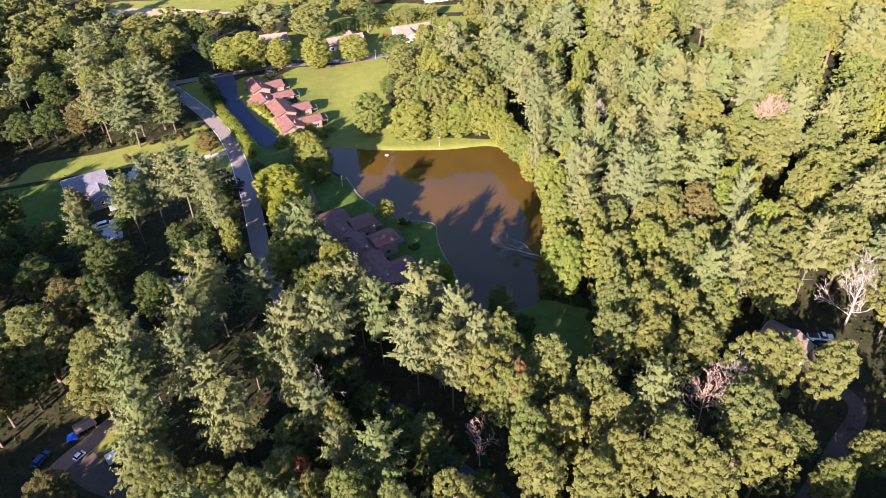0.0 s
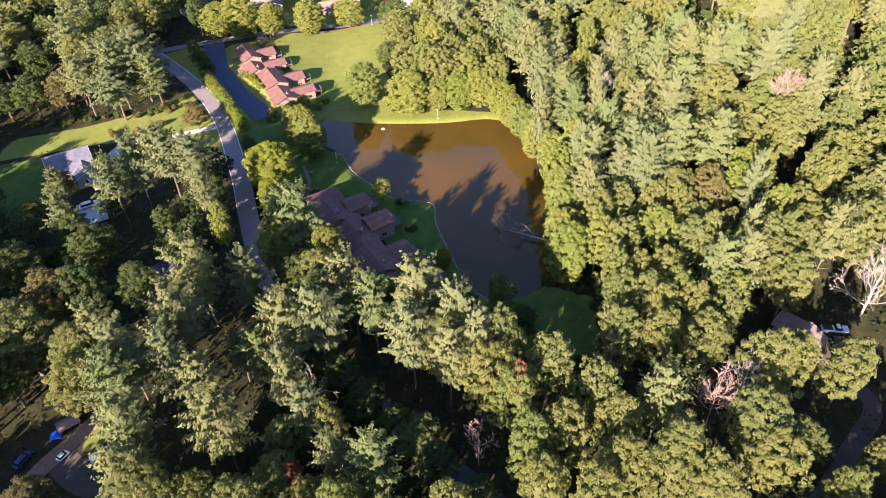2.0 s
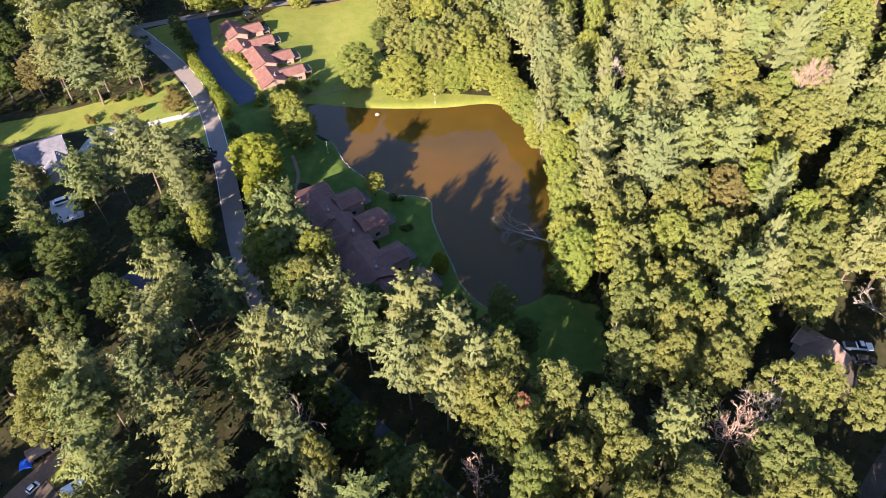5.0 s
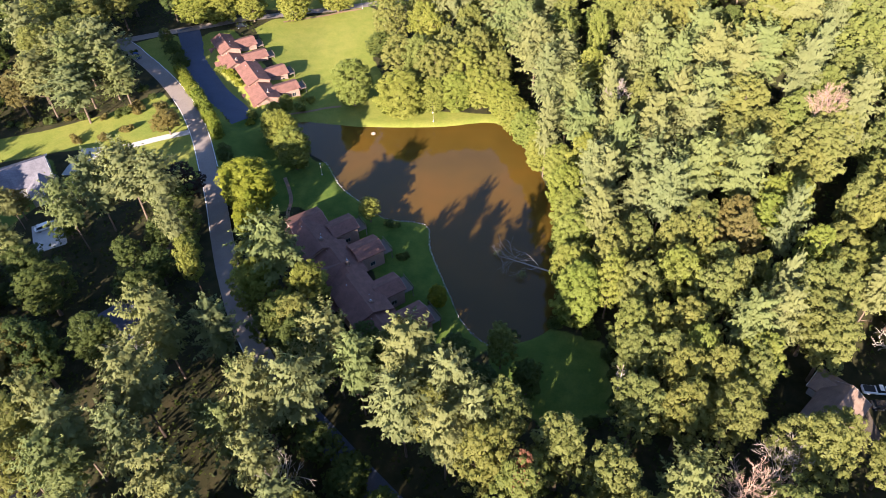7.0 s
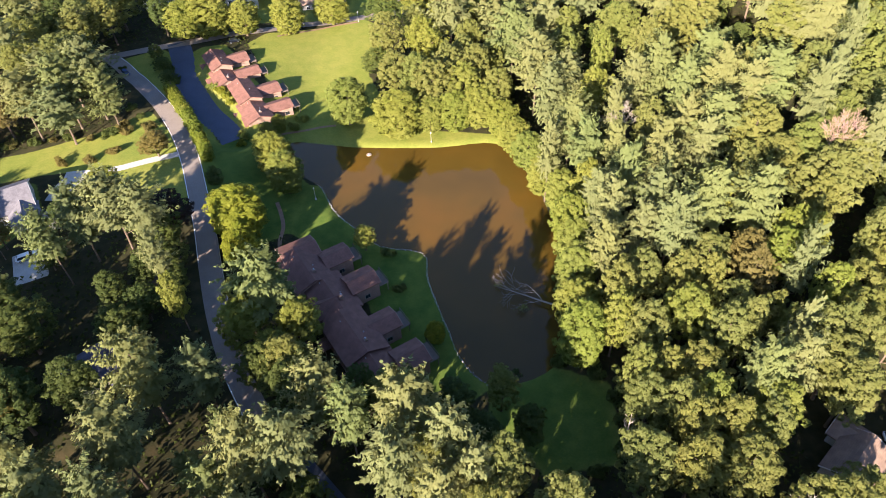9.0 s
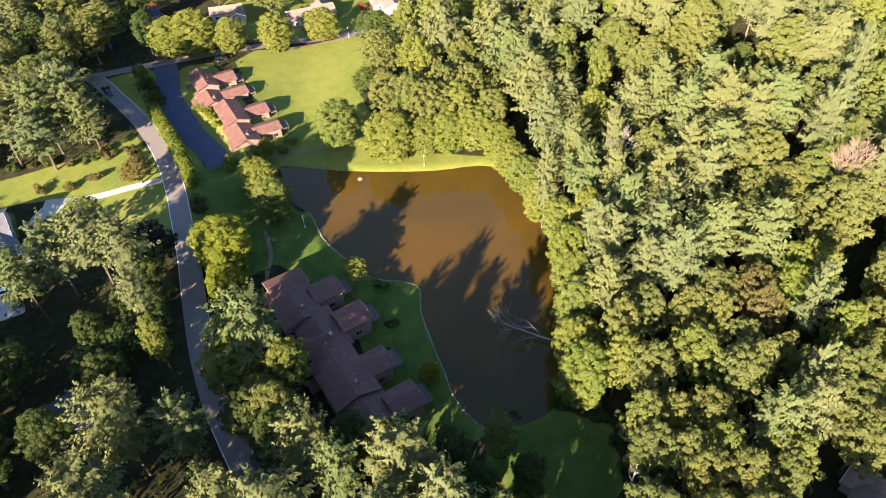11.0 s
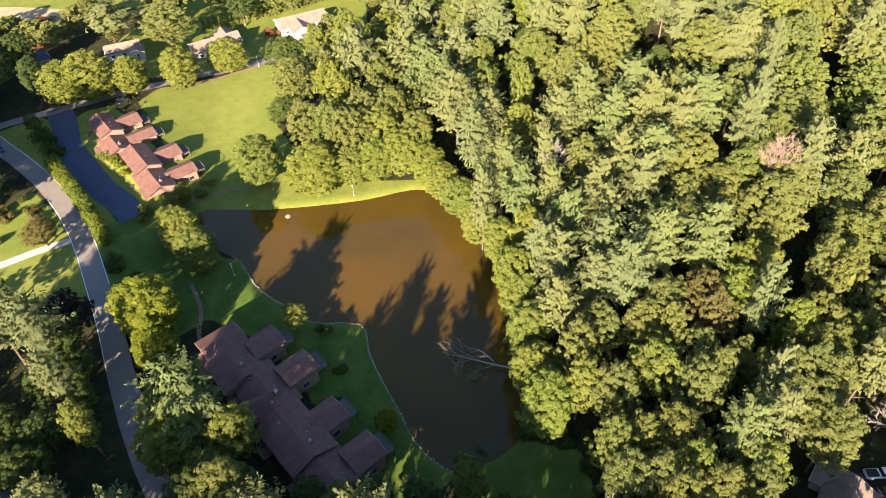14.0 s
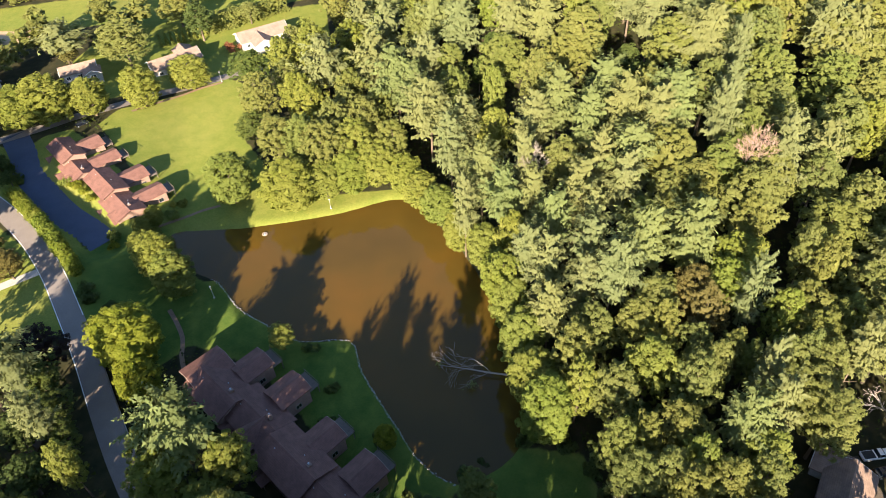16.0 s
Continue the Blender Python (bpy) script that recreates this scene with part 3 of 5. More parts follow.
# pines south of the pond and beside the road: x, y, height, radius
for x, y, h, r in [(-46.9, -70.4, 27, 5.9), (-37.6, -68.5, 24, 4.8), (-47.1, -83.6, 26, 6), (-54.3, -92.8, 25, 5), (-26.4, -84.6, 27, 5.4), (-19.9, -84.5, 28, 5.6), (-31.7, -88.5, 21, 4.2),
                   (-39.1, -98.4, 25, 5.4), (-24.6, -96.2, 25, 4.5), (-20.6, -102, 21, 3.9), (-46.6, -92, 24, 4.8), (-34.6, -106, 26, 5.4), (-49.1, -107.6, 24, 5), (-7.7, -114.3, 24, 4.9), (-14.5, -111, 20, 3.6)]:
    plant("pine", x, y, h, r)
for x, y, h, r in [(-10.2, -78.3, 25, 4.8), (-14.8, -74.2, 26.5, 5.2), (-0.6, -78.0, 28, 7.0), (-2, -87.3, 25, 5.8), (5.2, -92.1, 24, 5.4), (10.5, -90.1, 26, 4.4), (42.2, -102.3, 24, 5.6), (-54.7, -38.3, 19, 3.6),
                   (-67.2, -25.4, 24, 6.6), (-75, -27.3, 23, 5.6), (-60.7, -26.2, 22, 5.6), (-78.5, -34.6, 22, 4.6), (-88.2, -43.5, 18, 3.8), (-52, -60, 14, 3.4)]:
    plant("pine", x, y, h, r)
for x, y, h, r in [(-94.7, 34.1, 26, 8.4), (-100.6, 29.5, 24, 8), (-88.6, 28, 20, 6.2), (-99.4, 21.5, 19, 7.4), (-110, 24, 22, 7)]:
    plant("pine", x, y, h, r)
# broadleaf trees of the south woods
for x, y, h, r in [(-80, -84.1, 22, 6.8), (-65.6, -88.5, 20, 6), (-84, -100.8, 20, 5.5), (-17.2, -103, 17, 4.4), (-24.2, -105.3, 17, 4.4), (-24.6, -114.1, 18, 4.8), (-0.8, -104.5, 13, 5.0),
                   (-44.3, -117.2, 22, 5.1), (-38.3, -115.2, 16, 4.4), (-18.6, -116.7, 16, 3.7), (-31.3, -116.2, 16, 4.3)]:
    plant("oak", x, y, h, r)
for x, y, h, r in [(11.8, -95.4, 24, 5.3), (17.3, -100.6, 23, 5.2), (24.3, -94.5, 24, 5), (31.5, -99.9, 23, 5.3), (25.1, -107.5, 22, 5.1), (18.4, -109.6, 22, 4.7), (34.3, -106.6, 22, 4.8),
                   (57.2, -108.4, 23, 6.1), (63.4, -96.7, 24, 5.7), (42.5, -112.9, 23, 5.8), (33.3, -115.3, 23, 5.6), (19.8, -117.6, 22, 5), (27.8, -120, 22, 5), (46, -118.7, 22, 6), (57.7, -115, 22, 4.9)]:
    plant("oak", x, y, h, r)
for x, y, h, r in [(77.3, -97.2, 20, 5), (69.5, -93, 18, 4.6), (92, -101.6, 20, 5.2), (68.3, -119, 16, 3.7), (38.7, -86.3, 21, 5.4), (46.5, -87.5, 21, 5.2), (54.1, -88.5, 21, 5.6)]:
    plant("oak", x, y, h, r)
# most of these are added to shade the dark-roofed house and the road
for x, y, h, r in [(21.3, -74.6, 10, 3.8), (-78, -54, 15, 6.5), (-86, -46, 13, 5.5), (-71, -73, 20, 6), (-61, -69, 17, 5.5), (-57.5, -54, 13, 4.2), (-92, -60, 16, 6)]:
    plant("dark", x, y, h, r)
for x, y, h, r in [(-79, -71.4, 19, 5.6), (-84, -96, 20, 4.5), (-99.6, -22, 10, 3.4), (-116.6, 33.2, 17, 5.5), (-119.5, 26, 16, 5)]:
    plant("brown", x, y, h, r)
plant("pine", -98.5, -25.5, 13, 3.0)
# trees round the townhouses, the road and the pond's banks
plant("lime", -43.2, -18.2, 16.5, 7.2, group="garden trees")
plant("gold", -41, -27.5, 12, 4.4, group="garden trees")
# dark trees here are mostly added to shade the near row, pond and road
for kind, x, y, h, r in [("pine", -30.5, -45.8, 23.4, 7.6), ("light", -48.6, -48.2, 18.5, 2.9), ("light", -35.5, -46.5, 19, 5), ("light", -34.5, -52.5, 18, 5.6), ("light", -23.5, -51.5, 16, 5.2), ("light", -28, -58, 14, 5), ("oak", -23.5, -63, 19, 5), ("dark", -17, -71, 19, 5), ("dark", -10, -68.5, 15, 4.6), ("dark", -1, -69, 15, 4.6), ("dark", 7.5, -71, 14, 4.4), ("dark", -22, -67.5, 18, 6.2), ("dark", -29, -62.5, 16, 4.8), ("oak", -4.5, -71, 18, 4.6), ("oak", 16.7, -68.2, 14, 3.6), ("round", -35.2, 1.2, 14, 5.2), ("round", -39.4, 8.6, 14, 5.2), ("round", -42.2, 12.6, 11, 4), ("round", -41.8, 28.2, 6.5, 2.3), ("round", -44.4, 24, 6, 2.2), ("maroon", -60.8, -17.5, 12, 6.6), ("dark", -58.5, -25, 12, 5), ("dark", -55.5, -31, 9, 4), ("dark", -66, -19, 11, 5),
                         ("round", -21.6, 33.3, 16, 6.2), ("light", -13, -21.8, 8, 3.2), ("gold", 4.1, -51.2, 7, 2.1), ("brown", -73.1, 14, 8, 4.8), ("light", -77.5, -8.5, 14, 4.8)]:
    plant(kind, x, y, h, r, group="garden trees")
for kind, x, y, h, r in [("dark", -85, 61, 6, 3), ("dark", -88.5, 67, 6.5, 3), ("dark", -81.5, 54.5, 5.5, 2.6), ("round", -73, 82.6, 16, 7.8), ("round", -81.5, 82.2, 14, 7.2), ("round", -62, 84.2, 13, 6), ("round", -47.7, 88.8, 14, 6.2), ("round", -33.2, 97.4, 12, 6.8), ("dark", -13.5, 91, 14, 7.0),
                         ("oak", -53.7, 114, 18, 9.6), ("pine", -74, 119, 15, 9.5), ("dark", -14.4, 58.7, 11, 5.4), ("round", -6.6, 26.6, 15, 7.6), ("round", 3, 27.5, 12, 5), ("oak", 4, 35.3, 20, 7.4), ("oak", -38, 148, 14, 8), ("oak", -7.9, 45.5, 17, 6.8), ("round", 17.4, 29, 14, 6), ("round", 24, 24, 12, 5)]:
    plant(kind, x, y, h, r, group="garden trees")
# the wooded edge east of the pond
for x, y, h, r in [(26.5, 16, 12, 4.6), (29.5, 8, 13, 4.4), (32, -2, 13, 4.2), (35.5, -12, 14, 4.4), (36, -21, 14, 4.2), (35.5, -31, 16, 4.4), (34.5, -41, 18, 4.6), (33.5, -50, 17, 4.8), (33, -57.5, 19, 4.8), (10, 28, 13, 5.4)]:
    plant("round", x, y, h, r)

# tall trees, many unseen, added to shade the house lawn, pond and south road
for kind, x, y, h, r in [("pine", -135, -62, 27, 6), ("oak", -128, -52, 25, 6.5), ("pine", -146, -58, 28, 6.5), ("oak", -140, -74, 27, 6.5), ("pine", -124, -66, 26, 6), ("oak", -152, -46, 26, 7), ("pine", -148, -34, 26, 6.5), ("oak", -160, -62, 27, 7),
                         ("oak", -118, -76, 25, 6.5), ("pine", -112, -64, 24, 5.5), ("oak", -130, -86, 26, 7), ("pine", -157, -78, 27, 6.5), ("oak", -145, -18, 24, 6.5), ("pine", -166, -40, 27, 7), ("oak", -104, -78, 24, 6.5), ("pine", -116, -90, 26, 6),
                         ("pine", 7, -84, 27, 5), ("oak", 15, -88, 25, 5), ("dark", 12, -77, 13, 4.2), ("oak", 2.5, -85.5, 21, 4.8), ("oak", -28, -121, 24, 5), ("pine", -20, -126, 25, 5), ("oak", -12, -122, 24, 5), ("oak", -4, -125, 24, 5), ("oak", 5, -122, 23, 5), ("pine", -36, -126, 25, 5.4), ("dark", -118, -48, 14, 5), ("dark", -108, -46, 12, 4.5), ("dark", -100, -42, 11, 4.2), ("dark", -126, -37, 17, 6), ("dark", -120, -35, 17, 5.5), ("dark", -115.5, -29, 15, 4.6), ("oak", -131, -44, 22, 6), ("dark", -112, -36, 9, 3.6), ("pine", -150, -90, 27, 6.5), ("oak", -106, -62, 18, 5)]:
    plant(kind, x, y, h, r)

# the shaded woods west of the road and south of the dark-roofed house
# several are added only to shade the road junction and the western ground
for kind, x, y, h, r in [("oak", -63.5, -95.5, 19, 5.2), ("brown", -73.9, -73.1, 19, 5.4), ("pine", -61.4, -87.2, 24, 4.4), ("pine", -54.3, -98, 24, 4.6), ("pine", -37.2, -84.6, 16, 3.4), ("pine", -32, -77.7, 18, 3.4), ("brown", -64.5, -116.5, 13, 4.2), ("pine", -47.5, -115.5, 22, 4.8), ("oak", -88, -88, 20, 6), ("oak", -95, -79, 21, 6.5), ("oak", -93, -99, 20, 6), ("dark", -80, -92, 14, 4.6),
                         ("oak", -126.7, 63.1, 20, 8), ("oak", -112.6, 69.3, 19, 7), ("oak", -104.5, 41, 17, 5.5), ("dark", -98.5, 44.5, 12, 4), ("pine", -107, 33, 23, 6.5), ("oak", -109.5, 56.5, 18, 6), ("oak", -118, 43, 22, 7), ("oak", -109, 47, 22, 6.5), ("pine", -125, 51, 24, 7), ("oak", -106.3, 89.5, 17, 9), ("oak", -124, 103, 18, 9), ("oak", -116, 80, 18, 7), ("pine", -135, 78, 22, 7),
                         ("dark", -60, -36, 11, 3.6), ("dark", -64.5, -43, 12, 4), ("dark", -52.5, -38, 9, 3.4)]:
    plant(kind, x, y, h, r)
# the dark trees at (-57, -46) and (-61, -52) are added to shade the road
for kind, x, y, h, r in [("rust", 17.6, -99.6, 23, 2.4), ("rust", -21.5, -113.2, 16, 2.0), ("rust", -98.5, 127.5, 10, 3.2), ("dark", -57, -46, 11, 4.4), ("dark", -61, -52, 11, 4.2), ("brown", -73, 118, 9, 4), ("light", -62, 127, 9, 4), ("oak", -84, 132, 12, 6), ("light", -112, 133, 9, 5), ("dark", -30, 133, 15, 6.5), ("oak", -12, 141.5, 9, 4.5)]:
    plant(kind, x, y, h, r)
# the wood east of the pond, tree by tree: x, y, radius
def stand(kind, high, rows):
    for x, y, r in rows:
        if all(math.hypot(x - a, y - b) > 0.42 * (c + r) for a, b, c in TREES):
            plant(kind, x, y, high + 2.4 * noise.noise((x / 9, y / 9, 3.0)) + rng.uniform(-1.3, 1.3), min(r, 7.6))


stand("pine", 25, [(85, -68, 4.3), (68.2, -67, 3), (33.4, -60.5, 4.3), (73.9, -52.2, 3.4), (39.6, -40.8, 5.2), (32.7, -39.2, 5.2), (53.3, -38.9, 5.8), (48.1, -37.2, 4.2), (70.9, -36.7, 6), (61.7, -34.4, 6), (42.9, -31.8, 4.8), (52, -30.3, 6), (104.4, -27.1, 4.6), (40.3, -26.3, 5.1), (96, -25.3, 5.6), (101.3, -25.2, 4.6), (55.3, -23.9, 3.7), (47.1, -22, 5.2), (64.6, -18.6, 5.1), (35.2, -14.4, 5.1), (56.6, -14.4, 6), (68.1, -13, 7.3), (89, -12.6, 4.4), (47.4, -10.6, 4.7), (63.1, -9.5, 4.3), (41.2, -7.8, 5.3), (77.5, -5.8, 5.5), (32.7, -5.4, 4), (95.7, -4.7, 4.6), (83.2, -2.7, 8.2)])
stand("pine", 25, [(48.7, -0.3, 4.4), (72.8, -0.2, 5.9), (129.9, 1.3, 6.5), (38.9, 1.4, 6.9), (65.2, 2.4, 5.6), (101.2, 3.2, 3.9), (126, 5.6, 6.5), (31.8, 7, 4.8), (72.6, 9.9, 7.3), (55.8, 11.7, 5.5), (99.1, 12.3, 7.7), (62.2, 14, 6.2), (35.4, 17.3, 6), (40.9, 24.4, 7.1), (103.8, 28.3, 6.6), (93.7, 30.2, 5.9), (33.8, 33.1, 8), (32.7, 46.7, 6.4), (71.7, 49.5, 6.2), (29, 54.2, 8.4), (64.4, 57.2, 6.1), (39.7, 58.8, 8.2), (24.2, 66.3, 8.3), (51.9, 66.8, 8.3), (10.2, 68.1, 8.3), (32.2, 84.4, 7.5)])
stand("oak", 20.5, [(79.4, -67.6, 4.3), (72.5, -65.4, 4), (77, -65.2, 2.9), (58.2, -63.1, 4.9), (69.3, -61.9, 2.4), (62.6, -61.7, 2.8), (82.1, -61.6, 4.4), (88.6, -60.7, 4.1), (44.8, -59.6, 4.9), (67.2, -59.2, 3.3), (83.6, -56, 6.1), (62, -55.8, 4), (84.4, -55.7, 5.9), (96.2, -55.6, 5.2), (35.8, -52.2, 4.3), (58.5, -50.6, 3.4), (91, -50.4, 3.7), (40.8, -50, 4.8), (54.1, -47.7, 4.5), (46.8, -45.7, 5.2), (90.3, -45.4, 3.7), (59.6, -44.7, 5.8), (96.7, -42.5, 7.1), (92.3, -40.5, 5.3), (107, -38.6, 6.7), (82.8, -36.1, 4.5), (86.5, -31.4, 7.4), (101.5, -31, 5.6), (91.6, -26.9, 5.6), (78.8, -22.4, 6)])
stand("oak", 20.5, [(72.3, -22.2, 4.6), (86, -20.8, 5.6), (112.7, -20.2, 6.9), (93.4, -16.1, 3.9), (77, -14.3, 8.3), (127.9, -11.1, 6.9), (102.8, -9.7, 6.5), (122, -5.8, 7.7), (57.1, -3.3, 5.5), (106.8, -1.5, 8.7), (93, 0.3, 5.9), (80.7, 5, 4.4), (144.2, 10.4, 7.9), (107.3, 13.1, 7.1), (114.7, 13.2, 6.5), (93.6, 17.6, 8.8), (125.5, 18.2, 6.7), (26.6, 23, 4.6), (1.7, 25.1, 5.6), (12.5, 27.5, 4.7), (62.9, 30.1, 4.8), (70.2, 31.4, 6.8), (76.6, 35, 9.8), (-0.6, 38.3, 5.9), (17.3, 42.7, 5.7), (43.3, 43.5, 6.4), (8.4, 43.7, 5.4), (59.5, 47.2, 9.4), (46, 55.9, 5.7), (41.9, 80.3, 5.5)])
stand("light", 20, [(53, -57, 5.5), (78.9, -56.3, 3.9), (39.8, -56.2, 3.9), (74.1, -55.7, 5.7), (73.7, -46, 5.4), (78.7, -44.5, 4.3), (79.6, -44.1, 3.9), (76.5, -41.4, 4.4), (35.1, -26.4, 5.1), (65.9, -25.3, 5.3), (121, -20.1, 5.1), (40.5, -17, 4.6), (48.1, 19.7, 4.9), (114.6, 26.2, 6.1), (21.1, 29.8, 7.3), (52.4, 34.3, 3.6), (3.6, 54, 6.3), (20.2, 87.5, 7), (8.1, 91.2, 7.1)])
stand("brown", 20, [(66.5, -50.6, 4.6), (67.1, -45.1, 4.9)])

stand("pine", 24, [(60.6, -73.2, 5.2), (66.2, -72.9, 4.4)])
stand("oak", 20.5, [(51.8, -69.8, 5.2), (46, -69.2, 3.5), (41.1, -69.7, 4.1), (41.5, -75.2, 4.8), (46.1, -76.5, 4.6), (53.8, -80.8, 4.5), (59.6, -81.7, 4.1), (74.5, -70.3, 6), (74.8, -75.9, 5.4), (70.8, -76.3, 4.5), (47.9, -80.6, 4), (71.1, -67.8, 3.7)])
stand("light", 20, [(52.1, -76.1, 3.9), (61.8, -78, 5.2)])

# the rest of the woods, thinned out where there are clearings
LINES = [rounded(l, False, 4) for l in (ROAD, ROAD_SOUTH, NORTH_ROAD, LOT, DRIVE)] + [np.array([(82, -78), (82, -88), (86, -97), (78, -106), (68, -116), (50, -132)])]
# gaps from (-75, -116) to (-87, -144) are made to let sun onto the yard
KEEP_CLEAR = [(-102, 58, 9), (-93, 44, 8), (-86, 38, 6), (-122, -14, 18), (-75, -116, 5.5), (-80, -130, 6.5), (-87, -144, 6.5), (-70, -110, 6), (-93, -28, 7), (-105, -6, 15), (-96, -20, 9), (-66, -61, 8), (76, -80, 9), (-66, -101, 10), (-60, -108, 7), (-14, -40, 22), (-2, -54, 14), (-26, -28, 12), (-57, 50, 22), (-46, 32, 12), (-66, 62, 12),
              (-9, 124, 16), (-40, 114, 13), (-70, 110, 11), (-100, 110, 9), (92, 30, 7), (-14, 148, 12), (88, -82, 7)]


LAWN_BOX = [(np.array(p, float), *np.min(p, 0) - 2.5, *np.max(p, 0) + 2.5) for p in LAWNS]


def clear_of(x, y):
    if abs(x) < 50 and abs(y) < 70 and inside_distance(POND_EDGE, np.array([x]), np.array([y]))[0] < 2.5:
        return False
    if any(a < x < c and b < y < d and inside_distance(p, np.array([x]), np.array([y]))[0] < 2.0 for p, a, b, c, d in LAWN_BOX):
        return False
    if any(np.min(np.hypot(l[:, 0] - x, l[:, 1] - y)) < (3.4 if k == 1 else 5.6) for k, l in enumerate(LINES)):
        return False
    return all(math.hypot(x - a, y - b) > c for a, b, c in KEEP_CLEAR)


def woods(x0, x1, y0, y1, step):
    for gy in np.arange(y0, y1, step):
        for gx in np.arange(x0, x1, step):
            x, y = gx + rng.uniform(-0.42, 0.42) * step, gy + rng.uniform(-0.42, 0.42) * step
            if clear_of(x, y):
                yield x, y


def charted(x, y):
    """Where each tall tree of the east wood stands above by name."""
    return x < 126 + 0.65 * min(y + 11, 20) and y < 88 - 0.75 * (x - 32)


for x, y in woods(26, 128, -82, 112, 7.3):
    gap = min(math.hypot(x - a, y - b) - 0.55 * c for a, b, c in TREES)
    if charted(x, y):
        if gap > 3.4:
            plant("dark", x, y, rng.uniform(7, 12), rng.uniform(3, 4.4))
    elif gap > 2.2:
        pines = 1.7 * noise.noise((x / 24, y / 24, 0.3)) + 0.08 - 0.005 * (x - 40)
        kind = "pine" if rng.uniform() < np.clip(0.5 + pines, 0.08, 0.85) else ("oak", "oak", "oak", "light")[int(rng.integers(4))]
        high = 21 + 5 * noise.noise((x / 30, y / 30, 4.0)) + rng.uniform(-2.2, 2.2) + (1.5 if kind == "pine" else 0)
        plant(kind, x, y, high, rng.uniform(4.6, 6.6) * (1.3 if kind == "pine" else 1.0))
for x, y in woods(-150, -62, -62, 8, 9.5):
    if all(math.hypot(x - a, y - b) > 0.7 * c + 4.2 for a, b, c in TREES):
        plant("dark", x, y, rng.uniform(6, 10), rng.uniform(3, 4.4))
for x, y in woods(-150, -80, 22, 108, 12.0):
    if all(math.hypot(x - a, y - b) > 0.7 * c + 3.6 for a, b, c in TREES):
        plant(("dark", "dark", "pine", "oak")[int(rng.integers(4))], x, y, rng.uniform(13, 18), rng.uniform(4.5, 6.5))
# low dark fill comes close to the south road so its cover darkens it
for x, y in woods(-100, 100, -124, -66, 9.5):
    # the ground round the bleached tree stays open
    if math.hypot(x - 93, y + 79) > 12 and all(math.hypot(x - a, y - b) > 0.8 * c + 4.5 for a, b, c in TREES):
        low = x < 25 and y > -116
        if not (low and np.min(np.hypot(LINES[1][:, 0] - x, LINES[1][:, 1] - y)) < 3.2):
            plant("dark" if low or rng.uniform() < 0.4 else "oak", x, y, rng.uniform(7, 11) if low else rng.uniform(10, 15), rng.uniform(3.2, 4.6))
for x, y in woods(-30, 24, 26, 120, 8.5):
    if x > -14 + 0.1 * abs(y - 60) and all(math.hypot(x - a, y - b) > 0.62 * c + 2.8 for a, b, c in TREES):
        plant("oak" if rng.uniform() < 0.7 else "light", x, y, rng.uniform(16, 22), rng.uniform(4.6, 6.4))
# dark undergrowth trees added to lean over the south road and darken it
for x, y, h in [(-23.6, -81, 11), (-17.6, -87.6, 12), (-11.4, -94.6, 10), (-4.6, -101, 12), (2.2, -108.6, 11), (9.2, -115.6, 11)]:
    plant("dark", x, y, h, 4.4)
# unseen oaks added south of the earth drive to cast shade on it
for x, y in [(52, -136), (60, -138), (68, -135), (76, -137), (84, -135)]:
    plant("oak", x, y, 21.5, 6)


